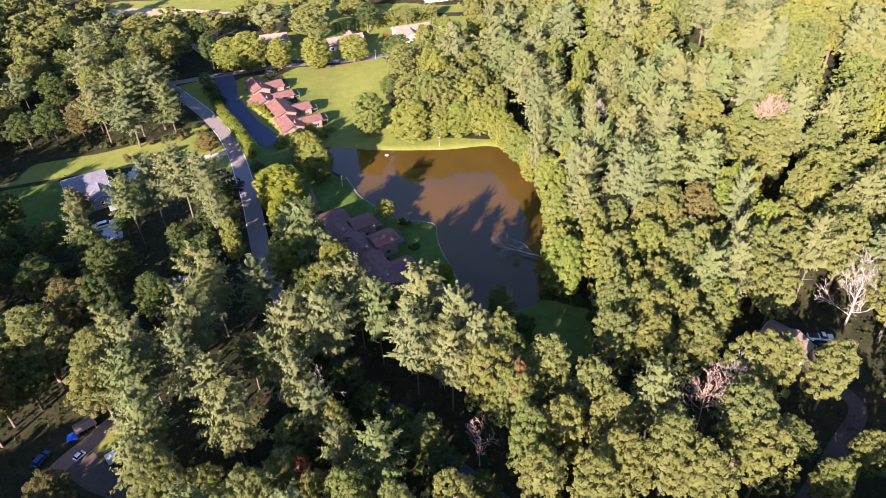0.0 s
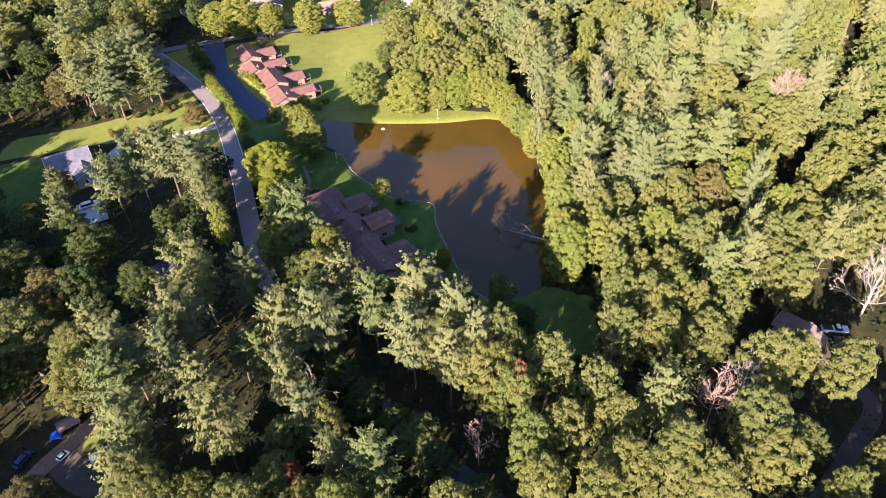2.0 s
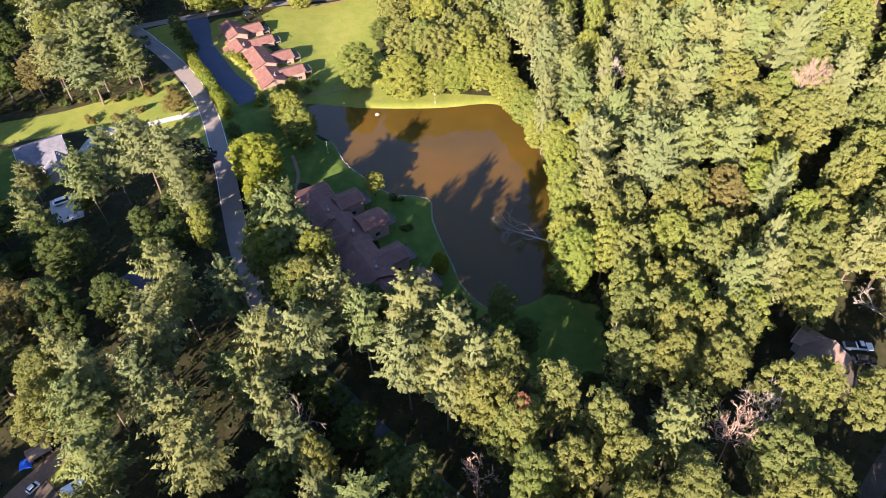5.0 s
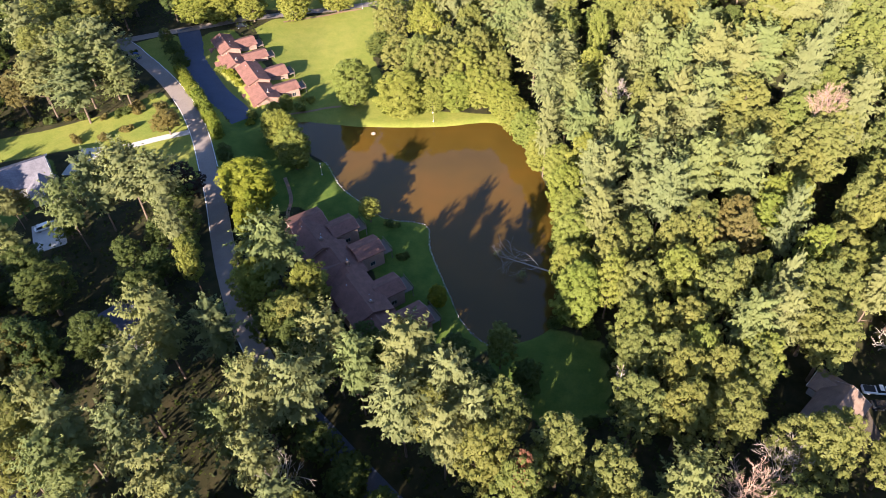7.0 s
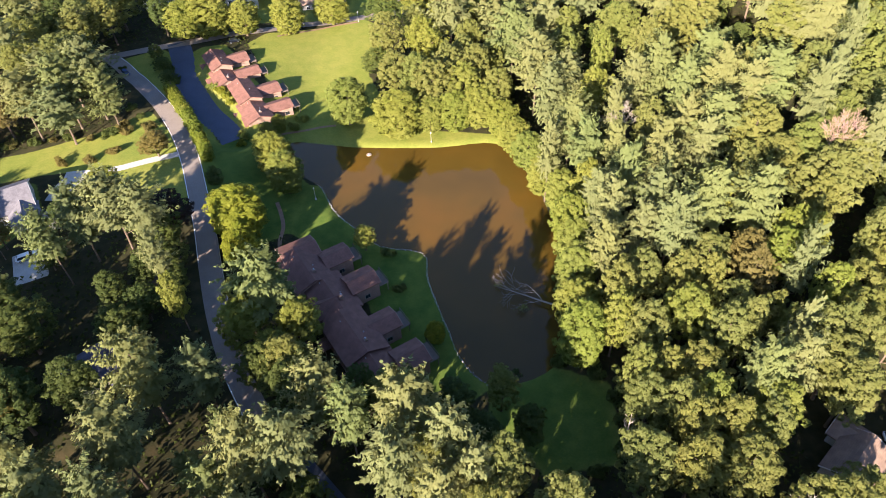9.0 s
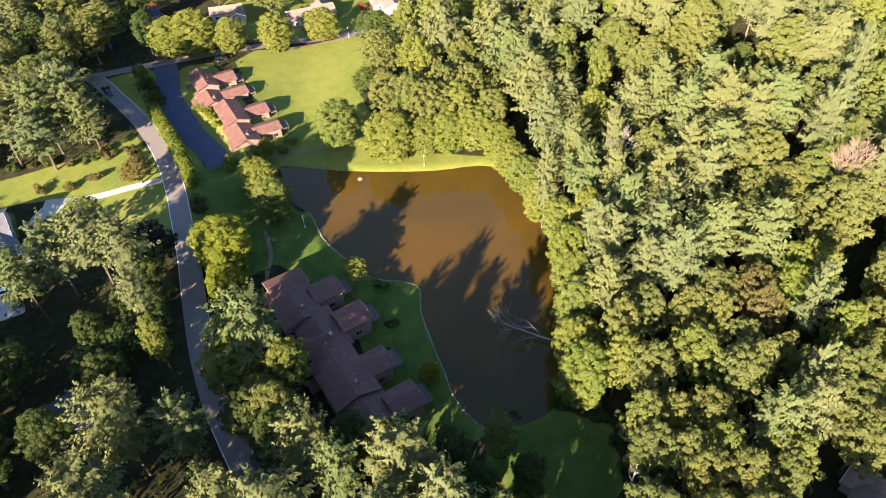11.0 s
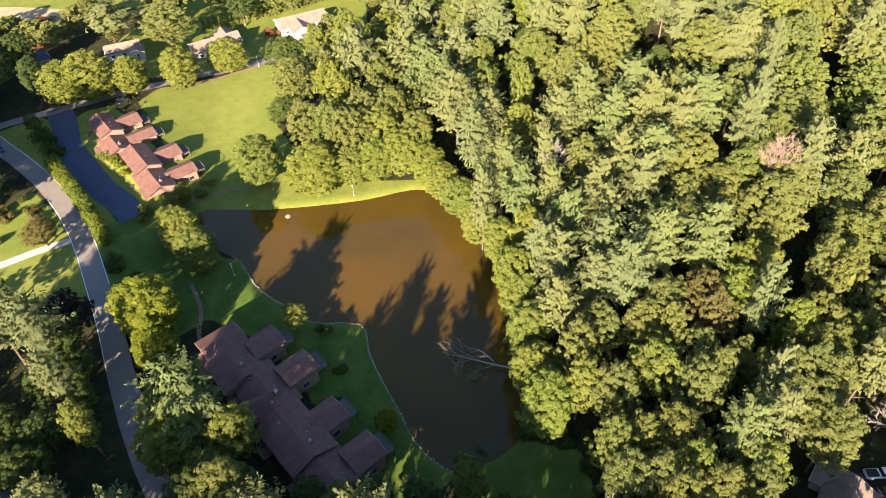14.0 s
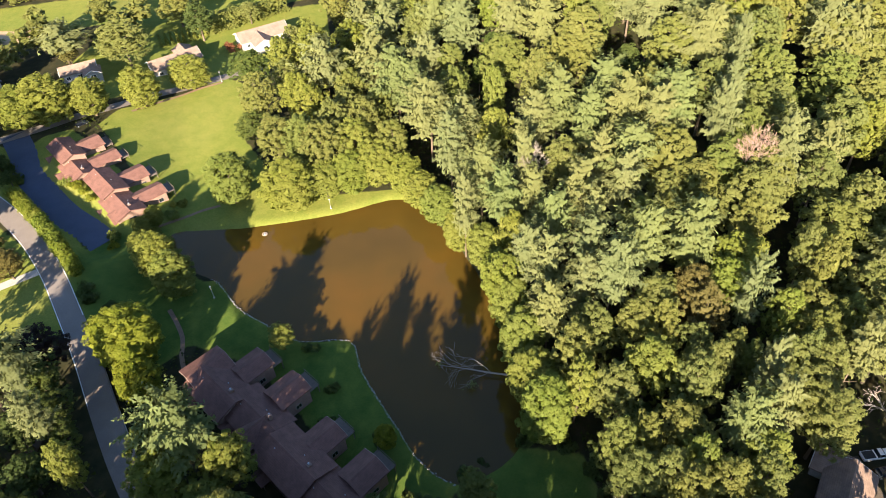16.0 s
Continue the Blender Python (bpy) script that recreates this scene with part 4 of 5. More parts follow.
def far_woods():
    """Woods further off, and behind the way, as one mass of crowns."""
    r = np.random.default_rng(21)
    vs, fs, n = [], [], 0
    shapes = [broad_crown(20, 5, 40, 15, 1.5, 0.2, r)[:2] for _ in range(4)] + [pine_crown(20, 5, 11, 5, 11, 1.8, 0.22, r)[:2] for _ in range(3)]
    near = [broad_crown(20, 5, 60, 32, 0.8, 0.15, r)[:2] for _ in range(4)]
    plain_far = [broad_crown(20, 5, 26, 9, 2.2, 0.15, r)[:2] for _ in range(3)]
    bush = [broad_crown(20, 5, 16, 10, 1.9, 0.1, r)[:2] for _ in range(3)]
    def grove(x0, x1, y0, y1, step, chance, hs):
        for x, y in woods(x0, x1, y0, y1, step):
            if r.uniform() < chance(x, y):
                yield x, y, r.uniform(*hs)
    spots = list(grove(128, 215, -110, 240, 9.5, lambda x, y: 0.97, (18, 26)))
    spots += list(grove(15, 128, 112, 240, 9.5, lambda x, y: 0.95, (18, 25)))
    spots += list(grove(-240, -150, -90, 150, 10, lambda x, y: 0.95, (13, 20)))
    # unseen grove behind the way, placed for the shade it casts
    spots += list(grove(-150, 90, -180, -136, 8, lambda x, y: 1.0, (15, 21)))
    spots += list(grove(-250, 15, 150, 240, 10, lambda x, y: 0.9 if noise.noise((x / 40, y / 40, 2.0)) > 0.12 else 0.08, (8, 17)))
    for x, y in [(-128, 124), (-118, 118), (-112, 126), (-122, 134), (-136, 118), (-88, 128), (-84, 138), (-58, 138), (-64, 146), (-52, 144), (-100, 122), (-92, 118)]:
        spots.append((x, y, r.uniform(9, 15)))
    spots += list(grove(-230, 15, 128, 240, 6.5, lambda x, y: 0.75 if noise.noise((x / 22, y / 22, 7.0)) > 0.02 else 0.12, (1.5, 4.5)))
    for x, y, h in spots:
        v, f = bush[int(r.integers(3))] if h < 5 else near[int(r.integers(4))] if (15 < x < 160 and -40 < y < 150) or -148 < y < -130 else shapes[int(r.integers(len(shapes)))] if y > 145 or -165 < x < -140 else plain_far[int(r.integers(3))]
        a, s = r.uniform(0, 6.28), r.uniform(4.5, 6.5) / 5 * min(1, 0.15 + h / 10)
        w = np.stack([(v[:, 0] * math.cos(a) - v[:, 1] * math.sin(a)) * s + x, (v[:, 0] * math.sin(a) + v[:, 1] * math.cos(a)) * s + y, v[:, 2] * h / 20 + float(ground(x, y))], 1)
        vs.append(w), fs.append(f + n)
        n += len(v)
    tagged(new("far_woods", mesh_np("far_woods", np.concatenate(vs), np.concatenate(fs), M_OAK)), "distant mixed woods with sunlit green crowns", "woods", kind="stuff")


far_woods()


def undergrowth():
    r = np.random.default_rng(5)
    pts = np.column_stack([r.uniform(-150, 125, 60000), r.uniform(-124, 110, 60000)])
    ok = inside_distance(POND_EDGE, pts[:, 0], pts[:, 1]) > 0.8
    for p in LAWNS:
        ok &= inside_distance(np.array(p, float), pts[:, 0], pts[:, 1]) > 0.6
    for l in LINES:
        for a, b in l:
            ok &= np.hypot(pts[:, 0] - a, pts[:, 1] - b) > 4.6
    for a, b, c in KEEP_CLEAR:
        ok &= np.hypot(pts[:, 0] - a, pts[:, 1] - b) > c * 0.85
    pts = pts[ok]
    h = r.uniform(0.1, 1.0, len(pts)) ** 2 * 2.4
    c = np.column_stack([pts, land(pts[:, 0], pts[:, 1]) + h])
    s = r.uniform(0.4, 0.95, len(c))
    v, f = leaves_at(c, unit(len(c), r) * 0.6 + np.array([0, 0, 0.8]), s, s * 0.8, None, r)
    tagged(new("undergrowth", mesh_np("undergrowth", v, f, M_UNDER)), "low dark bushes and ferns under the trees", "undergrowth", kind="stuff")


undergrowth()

# ---- houses ----
def gable(L, W, eave, ridge, over=0.45, thick=0.22):
    """Roof of two slabs with the ridge along x."""
    bm = bmesh.new()
    slope = (ridge - eave) / (W / 2)
    x, y, zl = L / 2 + over, W / 2 + over, eave - over * slope
    for s in (-1, 1):
        top = [(-x, s * y, zl), (x, s * y, zl), (x, 0, ridge), (-x, 0, ridge)]
        a = [bm.verts.new((p[0], p[1], p[2] + thick)) for p in top]
        b = [bm.verts.new(p) for p in top]
        bm.faces.new(a), bm.faces.new(b[::-1])
        for i in range(4):
            bm.faces.new((a[i], a[(i + 1) % 4], b[(i + 1) % 4], b[i]))
    return bm


def walls(L, W, eave, ridge, base=-1.2):
    """Walls with gable ends, the ridge along x."""
    bm = bmesh.new()
    prof = [(-W / 2, base), (W / 2, base), (W / 2, eave), (0, ridge - 0.02), (-W / 2, eave)]
    a, b = [[bm.verts.new((x, y, z)) for y, z in prof] for x in (-L / 2, L / 2)]
    bm.faces.new(a[::-1]), bm.faces.new(b)
    for i in range(5):
        bm.faces.new((a[i], a[(i + 1) % 5], b[(i + 1) % 5], b[i]))
    return bm


def at(ob, m):
    ob.matrix_basis = m
    return ob


def window(parent, m, w, h, trim=None):
    """A window on a wall whose outside is +y of m."""
    bm = bmesh.new()
    for cx, cz, sx, sz in ((0, h / 2, w + 0.16, 0.1), (0, -h / 2, w + 0.16, 0.1), (-w / 2, 0, 0.1, h), (w / 2, 0, 0.1, h), (0, 0, 0.06, h)):
        add_box(bm, cx, 0.03, cz, sx, 0.1, sz)
    fr = at(part("window", bm, trim or M_TRIM, parent), m)
    part("pane", box(0, 0.0, 0, w - 0.02, 0.06, h - 0.02), M_GLASS, fr)


def block(parent, m, L, W, eave, ridge, wall, roof, windows=True, fascia=()):
    """One gabled body with its roof: m puts its base; the ridge runs along x."""
    at(part("wall", walls(L, W, eave, ridge), wall, parent), m)
    at(part("roof", gable(L, W, eave, ridge), roof, parent), m)
    if fascia:
        slope = (ridge - eave) / (W / 2)
        for e in fascia:
            bm = bmesh.new()
            for s in (-1, 1):
                n = math.hypot(W / 2 + 0.45, slope * (W / 2 + 0.45))
                q = Matrix.Translation((e * (L / 2 + 0.49), s * (W / 4 + 0.22), (eave + ridge - 0.45 * slope) / 2 + 0.08)) @ Matrix.Rotation(-s * math.atan(slope), 4, "X")
                add_box(bm, 0, 0, 0, 0.06, n, 0.2, q)
            at(part("fascia", bm, M_DECKLIGHT if wall is M_WALL_PINK else M_TRIM, parent, "pale fascia board"), m)
    if windows:
        for s in (-1, 1):
            for k in range(max(1, int(L // 3.6))):
                x = (k + 0.5) * L / max(1, int(L // 3.6)) - L / 2
                for z in ([1.5, 4.0] if eave > 4.4 else [1.5]):
                    window(parent, m @ Matrix.Translation((x, s * (W / 2), z)) @ Matrix.Rotation(0 if s > 0 else math.pi, 4, "Z"), 1.3, 1.2, M_DEADWOOD if wall is M_WALL_PINK else M_TRIM)
        for s in (-1, 1):
            window(parent, m @ Matrix.Translation((s * (L / 2), 0, 1.6)) @ Matrix.Rotation(-s * math.pi / 2, 4, "Z"), 1.8, 1.5, M_DEADWOOD if wall is M_WALL_PINK else M_TRIM)


def chimney(parent, m, x, y, z0, z1):
    at(part("chimney", box(x, y, (z0 + z1) / 2, 0.8, 0.8, z1 - z0, 0.03), M_WALL_PINK, parent), m)
    at(part("flue", tube([((x, y, z1 - 0.1), 0.17), ((x, y, z1 + 0.4), 0.17)], 8), M_METAL, parent, "metal flue pipe"), m)


def townhouse(units, turn, label, base, tall=0.0):
    """A terrace of staggered units: each has a main body along the row and a wing that points away from the road.
    Units: middle of the wing x, y; length and width of the wing; eaves; the body's setback, depth and span; the floor's step down. The bodies stand taller than the wings by tall."""
    x0 = sum(u[0] for u in units) / len(units)
    y0 = sum(u[1] for u in units) / len(units)
    home = empty("townhouse_row", pose(x0, y0, base, 0, 0, turn), label, "townhouses")
    inv = home.matrix_basis.inverted()
    for i, (x, y, L, W, eave, setback, depth, span, step) in enumerate(units):
        p = inv @ Vector((x, y, base))
        wing = pose(p.x, p.y, -step, 0, 0, 90)
        block(home, wing, L, W, eave, eave + 0.17 * W, M_WALL_PINK, M_ROOF_RED, True, (1,))
        body = pose(p.x, p.y - L / 2 - depth / 2 + setback, -step, 0, 0, 0)
        rise = (0.35, -0.35, 0.6, -0.2)[i % 4] + tall
        block(home, body @ pose(0, 0, rise), span, depth, eave - 0.3, eave + 0.15 * depth, M_WALL_PINK, M_ROOF_RED)
        # cross gable towards the road, roof vents and a recessed light well
        if i % 2:
            block(home, body @ pose(span * 0.2, -depth * 0.28, 0, 0, 0, 90), depth * 0.62, span * 0.42, eave - 0.5, eave + 0.09 * span, M_WALL_PINK, M_ROOF_RED, False)
        for u, w in ((-0.3, -0.12), (0.1, 0.2)):
            at(part("roof_vent", tube([((0, 0, 0), 0.09), ((0, 0, 0.75), 0.09)], 8), M_METAL, home), body @ pose(span * u, depth * w, eave + 0.15 * depth + rise - abs(w) * depth * 0.3 - 0.35))
        at(part("skylight", box(0, 0, 0, 0.9, 1.2, 0.14, 0.02), M_GLASS, home), body @ pose(-span * 0.12, -depth * 0.25, eave + rise + 0.075 * depth - 0.07, 17))
        chimney(home, body, span * 0.28, depth * 0.12, eave, eave + 0.15 * depth + 0.8)
        # porch roof over the entrance, deck at the back
        at(part("porch_roof", gable(2.2, 2.6, 2.6, 3.2), M_ROOF_RED, home), body @ pose(-span * 0.25, -depth / 2 - 0.7, 0, 0, 0, 90))
        for s in (-1, 1):
            at(part("porch_post", box(s * 1.1, 0, 1.2, 0.14, 0.14, 2.9), M_DEADWOOD, home), body @ pose(-span * 0.25, -depth / 2 - 1.6, 0))
        at(part("deck", box(0, 0, 2.3, 2.6, W * 0.85, 0.18), M_DECK, home), wing @ pose(L / 2 + 1.3, 0, 0))
        for s in (-1, 1):
            at(part("deck_post", box(1.1, s * W * 0.38, 0.7, 0.15, 0.15, 3.6), M_DECK, home), wing @ pose(L / 2 + 1.3, 0, 0))
        rail = bmesh.new()
        for k in range(9):
            add_box(rail, 1.25, (k / 8 - 0.5) * W * 0.84, 2.85, 0.05, 0.05, 1.0)
        add_box(rail, 1.25, 0, 3.35, 0.09, W * 0.85, 0.07)
        at(part("deck_rail", rail, M_DECK, home), wing @ pose(L / 2 + 1.3, 0, 0))
    return home


townhouse([(-62.4, 66.4, 7.0, 6.6, 3.9, 0.8, 6.4, 11.5, 0.0), (-57.2, 58.8, 7.2, 5.4, 3.5, -0.8, 6.5, 10, 0.5), (-49.3, 48.6, 7.4, 6.4, 3.6, 0.5, 6.9, 12.5, 1.3), (-44.1, 39.4, 7.4, 5.4, 3.4, 0.2, 7.5, 11.5, 1.6)],
          -61.0, "red-brown shingled townhouse row with stepped gabled wings", 2.6, 0.9)
near_row = townhouse([(-19.3, -27.9, 6.0, 5.4, 4.3, -0.5, 8.5, 12, 0.0), (-12.7, -36.1, 6.2, 5.6, 4.4, 0, 8.5, 12, 0.0), (-7.1, -48.6, 5.6, 5.4, 4.4, 0.5, 9, 12.5, 0.0), (-1.1, -57.6, 5.8, 5.8, 4.4, 0.5, 9, 12.5, 0.0)],
          -58.0, "shaded red-brown shingled townhouse row beside the pond", 0.7)


def end_block(home, x, y, turn, L, W, eave):
    m = home.matrix_basis.inverted() @ pose(x, y, home.matrix_basis.translation.z, 0, 0, turn)
    block(home, m, L, W, eave, eave + 0.17 * W, M_WALL_PINK, M_ROOF_RED, True, (-1, 1))


end_block(near_row, -28.2, -26.2, 31, 8, 6.4, 4.6)


def house(x, y, turn, L, W, eave, wall, roof, label, extra=(), base=0.0, two_gables=False):
    h = empty("house", pose(x, y, gz(x, y) + base, 0, 0, turn), label, "house")
    block(h, Matrix(), L, W, eave, eave + 0.24 * W, wall, roof, True, (-1, 1))
    for ex, ey, a, l, w, e in extra:
        block(h, pose(ex, ey, 0, 0, 0, a), l, w, e, e + 0.24 * w, wall, roof, True, (-1, 1))
    at(part("door", box(L * 0.18, -W / 2 - 0.03, 1.05, 1.0, 0.08, 2.1, 0.01), M_TRIM, h), Matrix())
    return h


house(-105.2, -7, 30, 11.5, 12.5, 3.3, M_WALL_WHITE, M_ROOF_GREY, "single-storey house with grey roof among pines", [(3.2, -8.2, 90, 7, 6.5, 3.0), (6.8, -12.2, 0, 6, 5, 2.5)])
house(-63.2, -59.2, 45, 11, 8, 3.4, M_WALL_WHITE, M_ROOF_SLATE, "shaded house with dark roof among tall pines", [(2.5, -5, 90, 5, 5, 3.0)])
house(75.8, -84, 42, 10, 7.2, 3.2, M_WALL_WHITE, M_ROOF_TAN, "small house with tan roof in the woods", [(4.5, 2.6, 90, 6, 5, 2.8)])
house(-8.5, 126, 16, 18, 9, 3.0, M_WALL_WHITE, M_ROOF_TAN, "low house with sunlit tan roof beside a hedge", [(-2, -6, 90, 8, 7, 3.0)])
house(-39.5, 114.5, 22, 17, 8, 3.0, M_WALL_WHITE, M_ROOF_TAN, "white house with tan roof behind garden trees", [(5, 4, 90, 6, 6, 3.0)])
house(-69.5, 110.5, 12, 11, 6, 3.0, M_WALL_WHITE, M_ROOF_TAN, "small white house behind trees", [(4, -4, 90, 5, 5, 2.8)])
house(-100, 109, 40, 10, 7, 3.0, M_WALL_WHITE, M_ROOF_SLATE, "small house with blue-grey roof in tree shade")
house(2, 178, 10, 12, 8, 3.2, M_WALL_WHITE, M_ROOF_TAN, "distant house with reddish roof beyond the hedge")


def shed(x, y, turn):
    s = empty("shed", pose(x, y, gz(x, y), 0, 0, turn) @ Matrix.Scale(0.56, 4), "open-fronted wooden shed with tan metal roof", "shed")
    part("wall", box(0, 1.6, 1.3, 6.0, 0.15, 2.6), M_DIRT, s)
    for e in (-1, 1):
        part("wall", box(e * 2.95, 0, 1.3, 0.12, 3.2, 2.6), M_DIRT, s)
    part("roof", gable(6.4, 4.2, 2.5, 3.5), M_ROOF_TAN, s)
    for e in (-1, 0, 1):
        part("post", box(e * 2.9, -1.7, 1.25, 0.14, 0.14, 2.5), M_DEADWOOD, s)


shed(-68.8, -97.2, 40)


def car_paint(name, c):
    m, n, l, b = mat(name, 0.25, 0.0, 0.5)
    d = noise_node(n, l, 6, 3)
    l.new(ramp(n, l, d.outputs[0], [(0.3, tuple(v * 0.9 for v in c)), (0.7, c)]).outputs[0], b.inputs["Base Color"])
    b.inputs["Coat Weight"].default_value = 0.6
    return m


P_WHITE, P_BLACK, P_BLUE, P_RED = car_paint("white paint", (0.75, 0.75, 0.74)), car_paint("black paint", (0.02, 0.022, 0.03)), car_paint("blue paint", (0.04, 0.07, 0.16)), car_paint("red paint", (0.35, 0.03, 0.02))
M_TYRE = plain("tyre rubber", (0.02, 0.02, 0.02), (0.035, 0.035, 0.035), 4)
M_LAMP = plain("lamp glass", (0.6, 0.6, 0.58), (0.75, 0.75, 0.72), 4, 0.2)


def vehicle(x, y, turn, paint, label, category="car", pickup=False, length=4.5, size=1.0):
    c = empty("pickup_truck" if pickup else "car", pose(x, y, gz(x, y) + 0.07, 0, 0, turn) @ Matrix.Scale(size, 4), label, category)
    h = length / 2
    part("body", box(0, 0, 0.62, length, 1.76, 0.62, 0.12), paint, c)
    bm = bmesh.new()
    x0, x1 = (-0.2, 1.15) if pickup else (-h * 0.82, h * 0.45)
    lo = [bm.verts.new((px, py, 0.9)) for px, py in ((x0, -0.8), (x1 + 0.35, -0.8), (x1 + 0.35, 0.8), (x0, 0.8))]
    hi = [bm.verts.new((px, py, 1.46)) for px, py in ((x0 + 0.35, -0.66), (x1 - 0.3, -0.66), (x1 - 0.3, 0.66), (x0 + 0.35, 0.66))]
    for i in range(4):
        bm.faces.new((lo[i], lo[(i + 1) % 4], hi[(i + 1) % 4], hi[i]))
    bm.faces.new(hi)
    part("windows", bm, M_GLASS, c, "dark cabin glass")
    part("roof", box((x0 + x1) / 2 + 0.02, 0, 1.49, x1 - x0 - 0.6, 1.34, 0.07, 0.03), paint, c)
    if pickup:
        part("bed", box(-h * 0.55, 0, 0.95, h * 0.75, 1.45, 0.06), M_TYRE, c, "dark open load bed")
    for sx in (-1, 1):
        for sy in (-1, 1):
            w = part("wheel", tube([((sx * h * 0.62, sy * 0.9, 0.32), 0.3), ((sx * h * 0.62, sy * 0.74, 0.32), 0.32)], 14), M_TYRE, c)
            part("rim", tube([((sx * h * 0.62, sy * 0.93, 0.32), 0.18), ((sx * h * 0.62, sy * 0.89, 0.32), 0.19)], 10), M_METAL, w)
    for sy in (-1, 1):
        part("headlight", box(h - 0.02, sy * 0.62, 0.68, 0.08, 0.34, 0.15, 0.02), M_LAMP, c)
        part("tail_light", box(-h + 0.02, sy * 0.68, 0.72, 0.08, 0.22, 0.16, 0.02), P_RED, c)
    return c


vehicle(-97.3, 59.7, -49, P_BLUE, "dark blue car on the curving road", size=0.92)
vehicle(-67.3, -103.9, 60, P_WHITE, "small white car on the bare earth yard", length=3.4, size=0.66)
vehicle(-74.5, -104.5, 70, P_BLUE, "dark blue car parked beside the yard", size=0.85)
vehicle(86.3, -79.0, -8, P_WHITE, "white pickup truck parked beside the small house", "pickup truck", True, 5.4)
vehicle(86.0, -82.2, -8, P_BLACK, "black car parked beside a white truck")
vehicle(-93.2, -25.5, 30, P_WHITE, "white car parked beside the grey-roofed house", length=5.0)
vehicle(-65.5, 78.8, 25, P_BLACK, "dark car parked under garden trees", size=0.9)


def camper(x, y, turn):
    c = empty("camper_trailer", pose(x, y, gz(x, y), 0, 0, turn) @ Matrix.Scale(0.75, 4), "white camper trailer with roof hatch on dark grass", "camper")
    part("body", box(0, 0, 1.6, 5.6, 2.3, 2.1, 0.18), P_WHITE, c)
    part("roof_hatch", box(0.3, 0, 2.72, 1.3, 0.55, 0.16, 0.03), M_TYRE, c, "dark roof hatch")
    for sy in (-1, 1):
        w = part("wheel", tube([((-0.3, sy * 1.12, 0.35), 0.33), ((-0.3, sy * 0.9, 0.35), 0.35)], 14), M_TYRE, c)
        part("side_window", box(0.6, sy * 1.15, 1.9, 1.4, 0.05, 0.6, 0.02), M_GLASS, c)
    part("drawbar", box(3.2, 0, 0.5, 1.2, 0.12, 0.12), M_METAL, c)


camper(-59.4, -104.4, 38)


def tarp(x, y):
    bm = bmesh.new()
    bmesh.ops.create_grid(bm, x_segments=14, y_segments=14, size=1.05)
    for v in bm.verts:
        v.co.z = 1.1 - 0.45 * v.co.length + 0.16 * noise.noise(v.co * 1.6)
    for f in bm.faces:
        f.smooth = True
    bmesh.ops.solidify(bm, geom=bm.faces[:], thickness=0.02)
    ob = new("tarpaulin", mesh_bm("tarpaulin", bm, plain("blue tarpaulin", (0.02, 0.09, 0.5), (0.04, 0.15, 0.65), 2, 0.45)))
    ob.matrix_basis = pose(x, y, gz(x, y) + 0.0, 0, 0, 20)
    tagged(ob, "crumpled blue tarpaulin over a heap beside the shed", "tarpaulin")


tarp(-70.5, -99.4)

# ---- pond side ----
def lamp_post(x, y, high):
    p = empty("lamp_post", pose(x, y, gz(x, y)), "slim pale lamp post with round globe on grass", "street lamp", "lamp posts")
    part("pole", tube([((0, 0, -0.2), 0.055), ((0, 0, high), 0.04)], 8), M_CONC, p)
    bm = bmesh.new()
    bmesh.ops.create_uvsphere(bm, u_segments=12, v_segments=8, radius=0.17, matrix=Matrix.Translation((0, 0, high + 0.2)))
    part("globe", bm, M_TRIM, p, "white frosted globe")
    part("base", box(0, 0, 0.1, 0.4, 0.4, 0.3, 0.05), M_CONC, p)


for x, y, h in ((-44.7, -28, 4.2), (-27.9, -1.6, 3.6), (-43.9, 95, 4.0), (-24.1, 99.0, 3.6), (-14.2, 77.9, 3.2), (3.0, 22.6, 3.0)):
    lamp_post(x, y, h)


def aerator(x, y):
    f = empty("fountain_float", pose(x, y, 0.0), "small pale float of a pond fountain on water", "float")
    bm = bmesh.new()
    pts = [((math.cos(a) * 0.6, math.sin(a) * 0.6, 0.08), 0.15) for a in np.linspace(0, math.tau, 20)]
    add_tube(bm, pts, 8)
    part("ring", bm, M_DECKLIGHT, f, "weathered tan ring float")
    part("hub", tube([((0, 0, -0.1), 0.3), ((0, 0, 0.35), 0.22)], 10), M_METAL, f)
    bm = bmesh.new()
    for k in range(3):
        add_box(bm, 0, 0, 0.08, 1.2, 0.08, 0.06, Matrix.Rotation(k * math.pi / 3, 4, "Z"))
    part("struts", bm, M_METAL, f)


aerator(-15, 18.1)


def grow(bm, p, d, length, thick, depth, r, rise=0.12, forks=4):
    """A bare limb that bends and forks into ever finer twigs."""
    path, q = [(p.copy(), thick)], p.copy()
    for k in range(3):
        d = (d + Vector(r.normal(0, 0.13, 3)) + Vector((0, 0, rise))).normalized()
        q = q + d * length / 3
        path.append((q.copy(), max(thick * (1 - 0.27 * (k + 1)), 0.02)))
    add_tube(bm, path, 6 if depth > 2 else 4)
    if depth == 0:
        return
    for k in range(forks):
        t = 0.8 + 2.2 * (k + r.uniform(0.2, 0.9)) / forks
        i = min(int(t), 2)
        start = path[i][0].lerp(path[i + 1][0], t - i)
        side = d.cross(Vector(r.normal(0, 1, 3))).normalized()
        grow(bm, start, (d * 0.9 + side * r.uniform(0.5, 0.85)).normalized(), length * r.uniform(0.42, 0.66), max(thick * 0.5, 0.028), depth - 1, r, rise, forks)


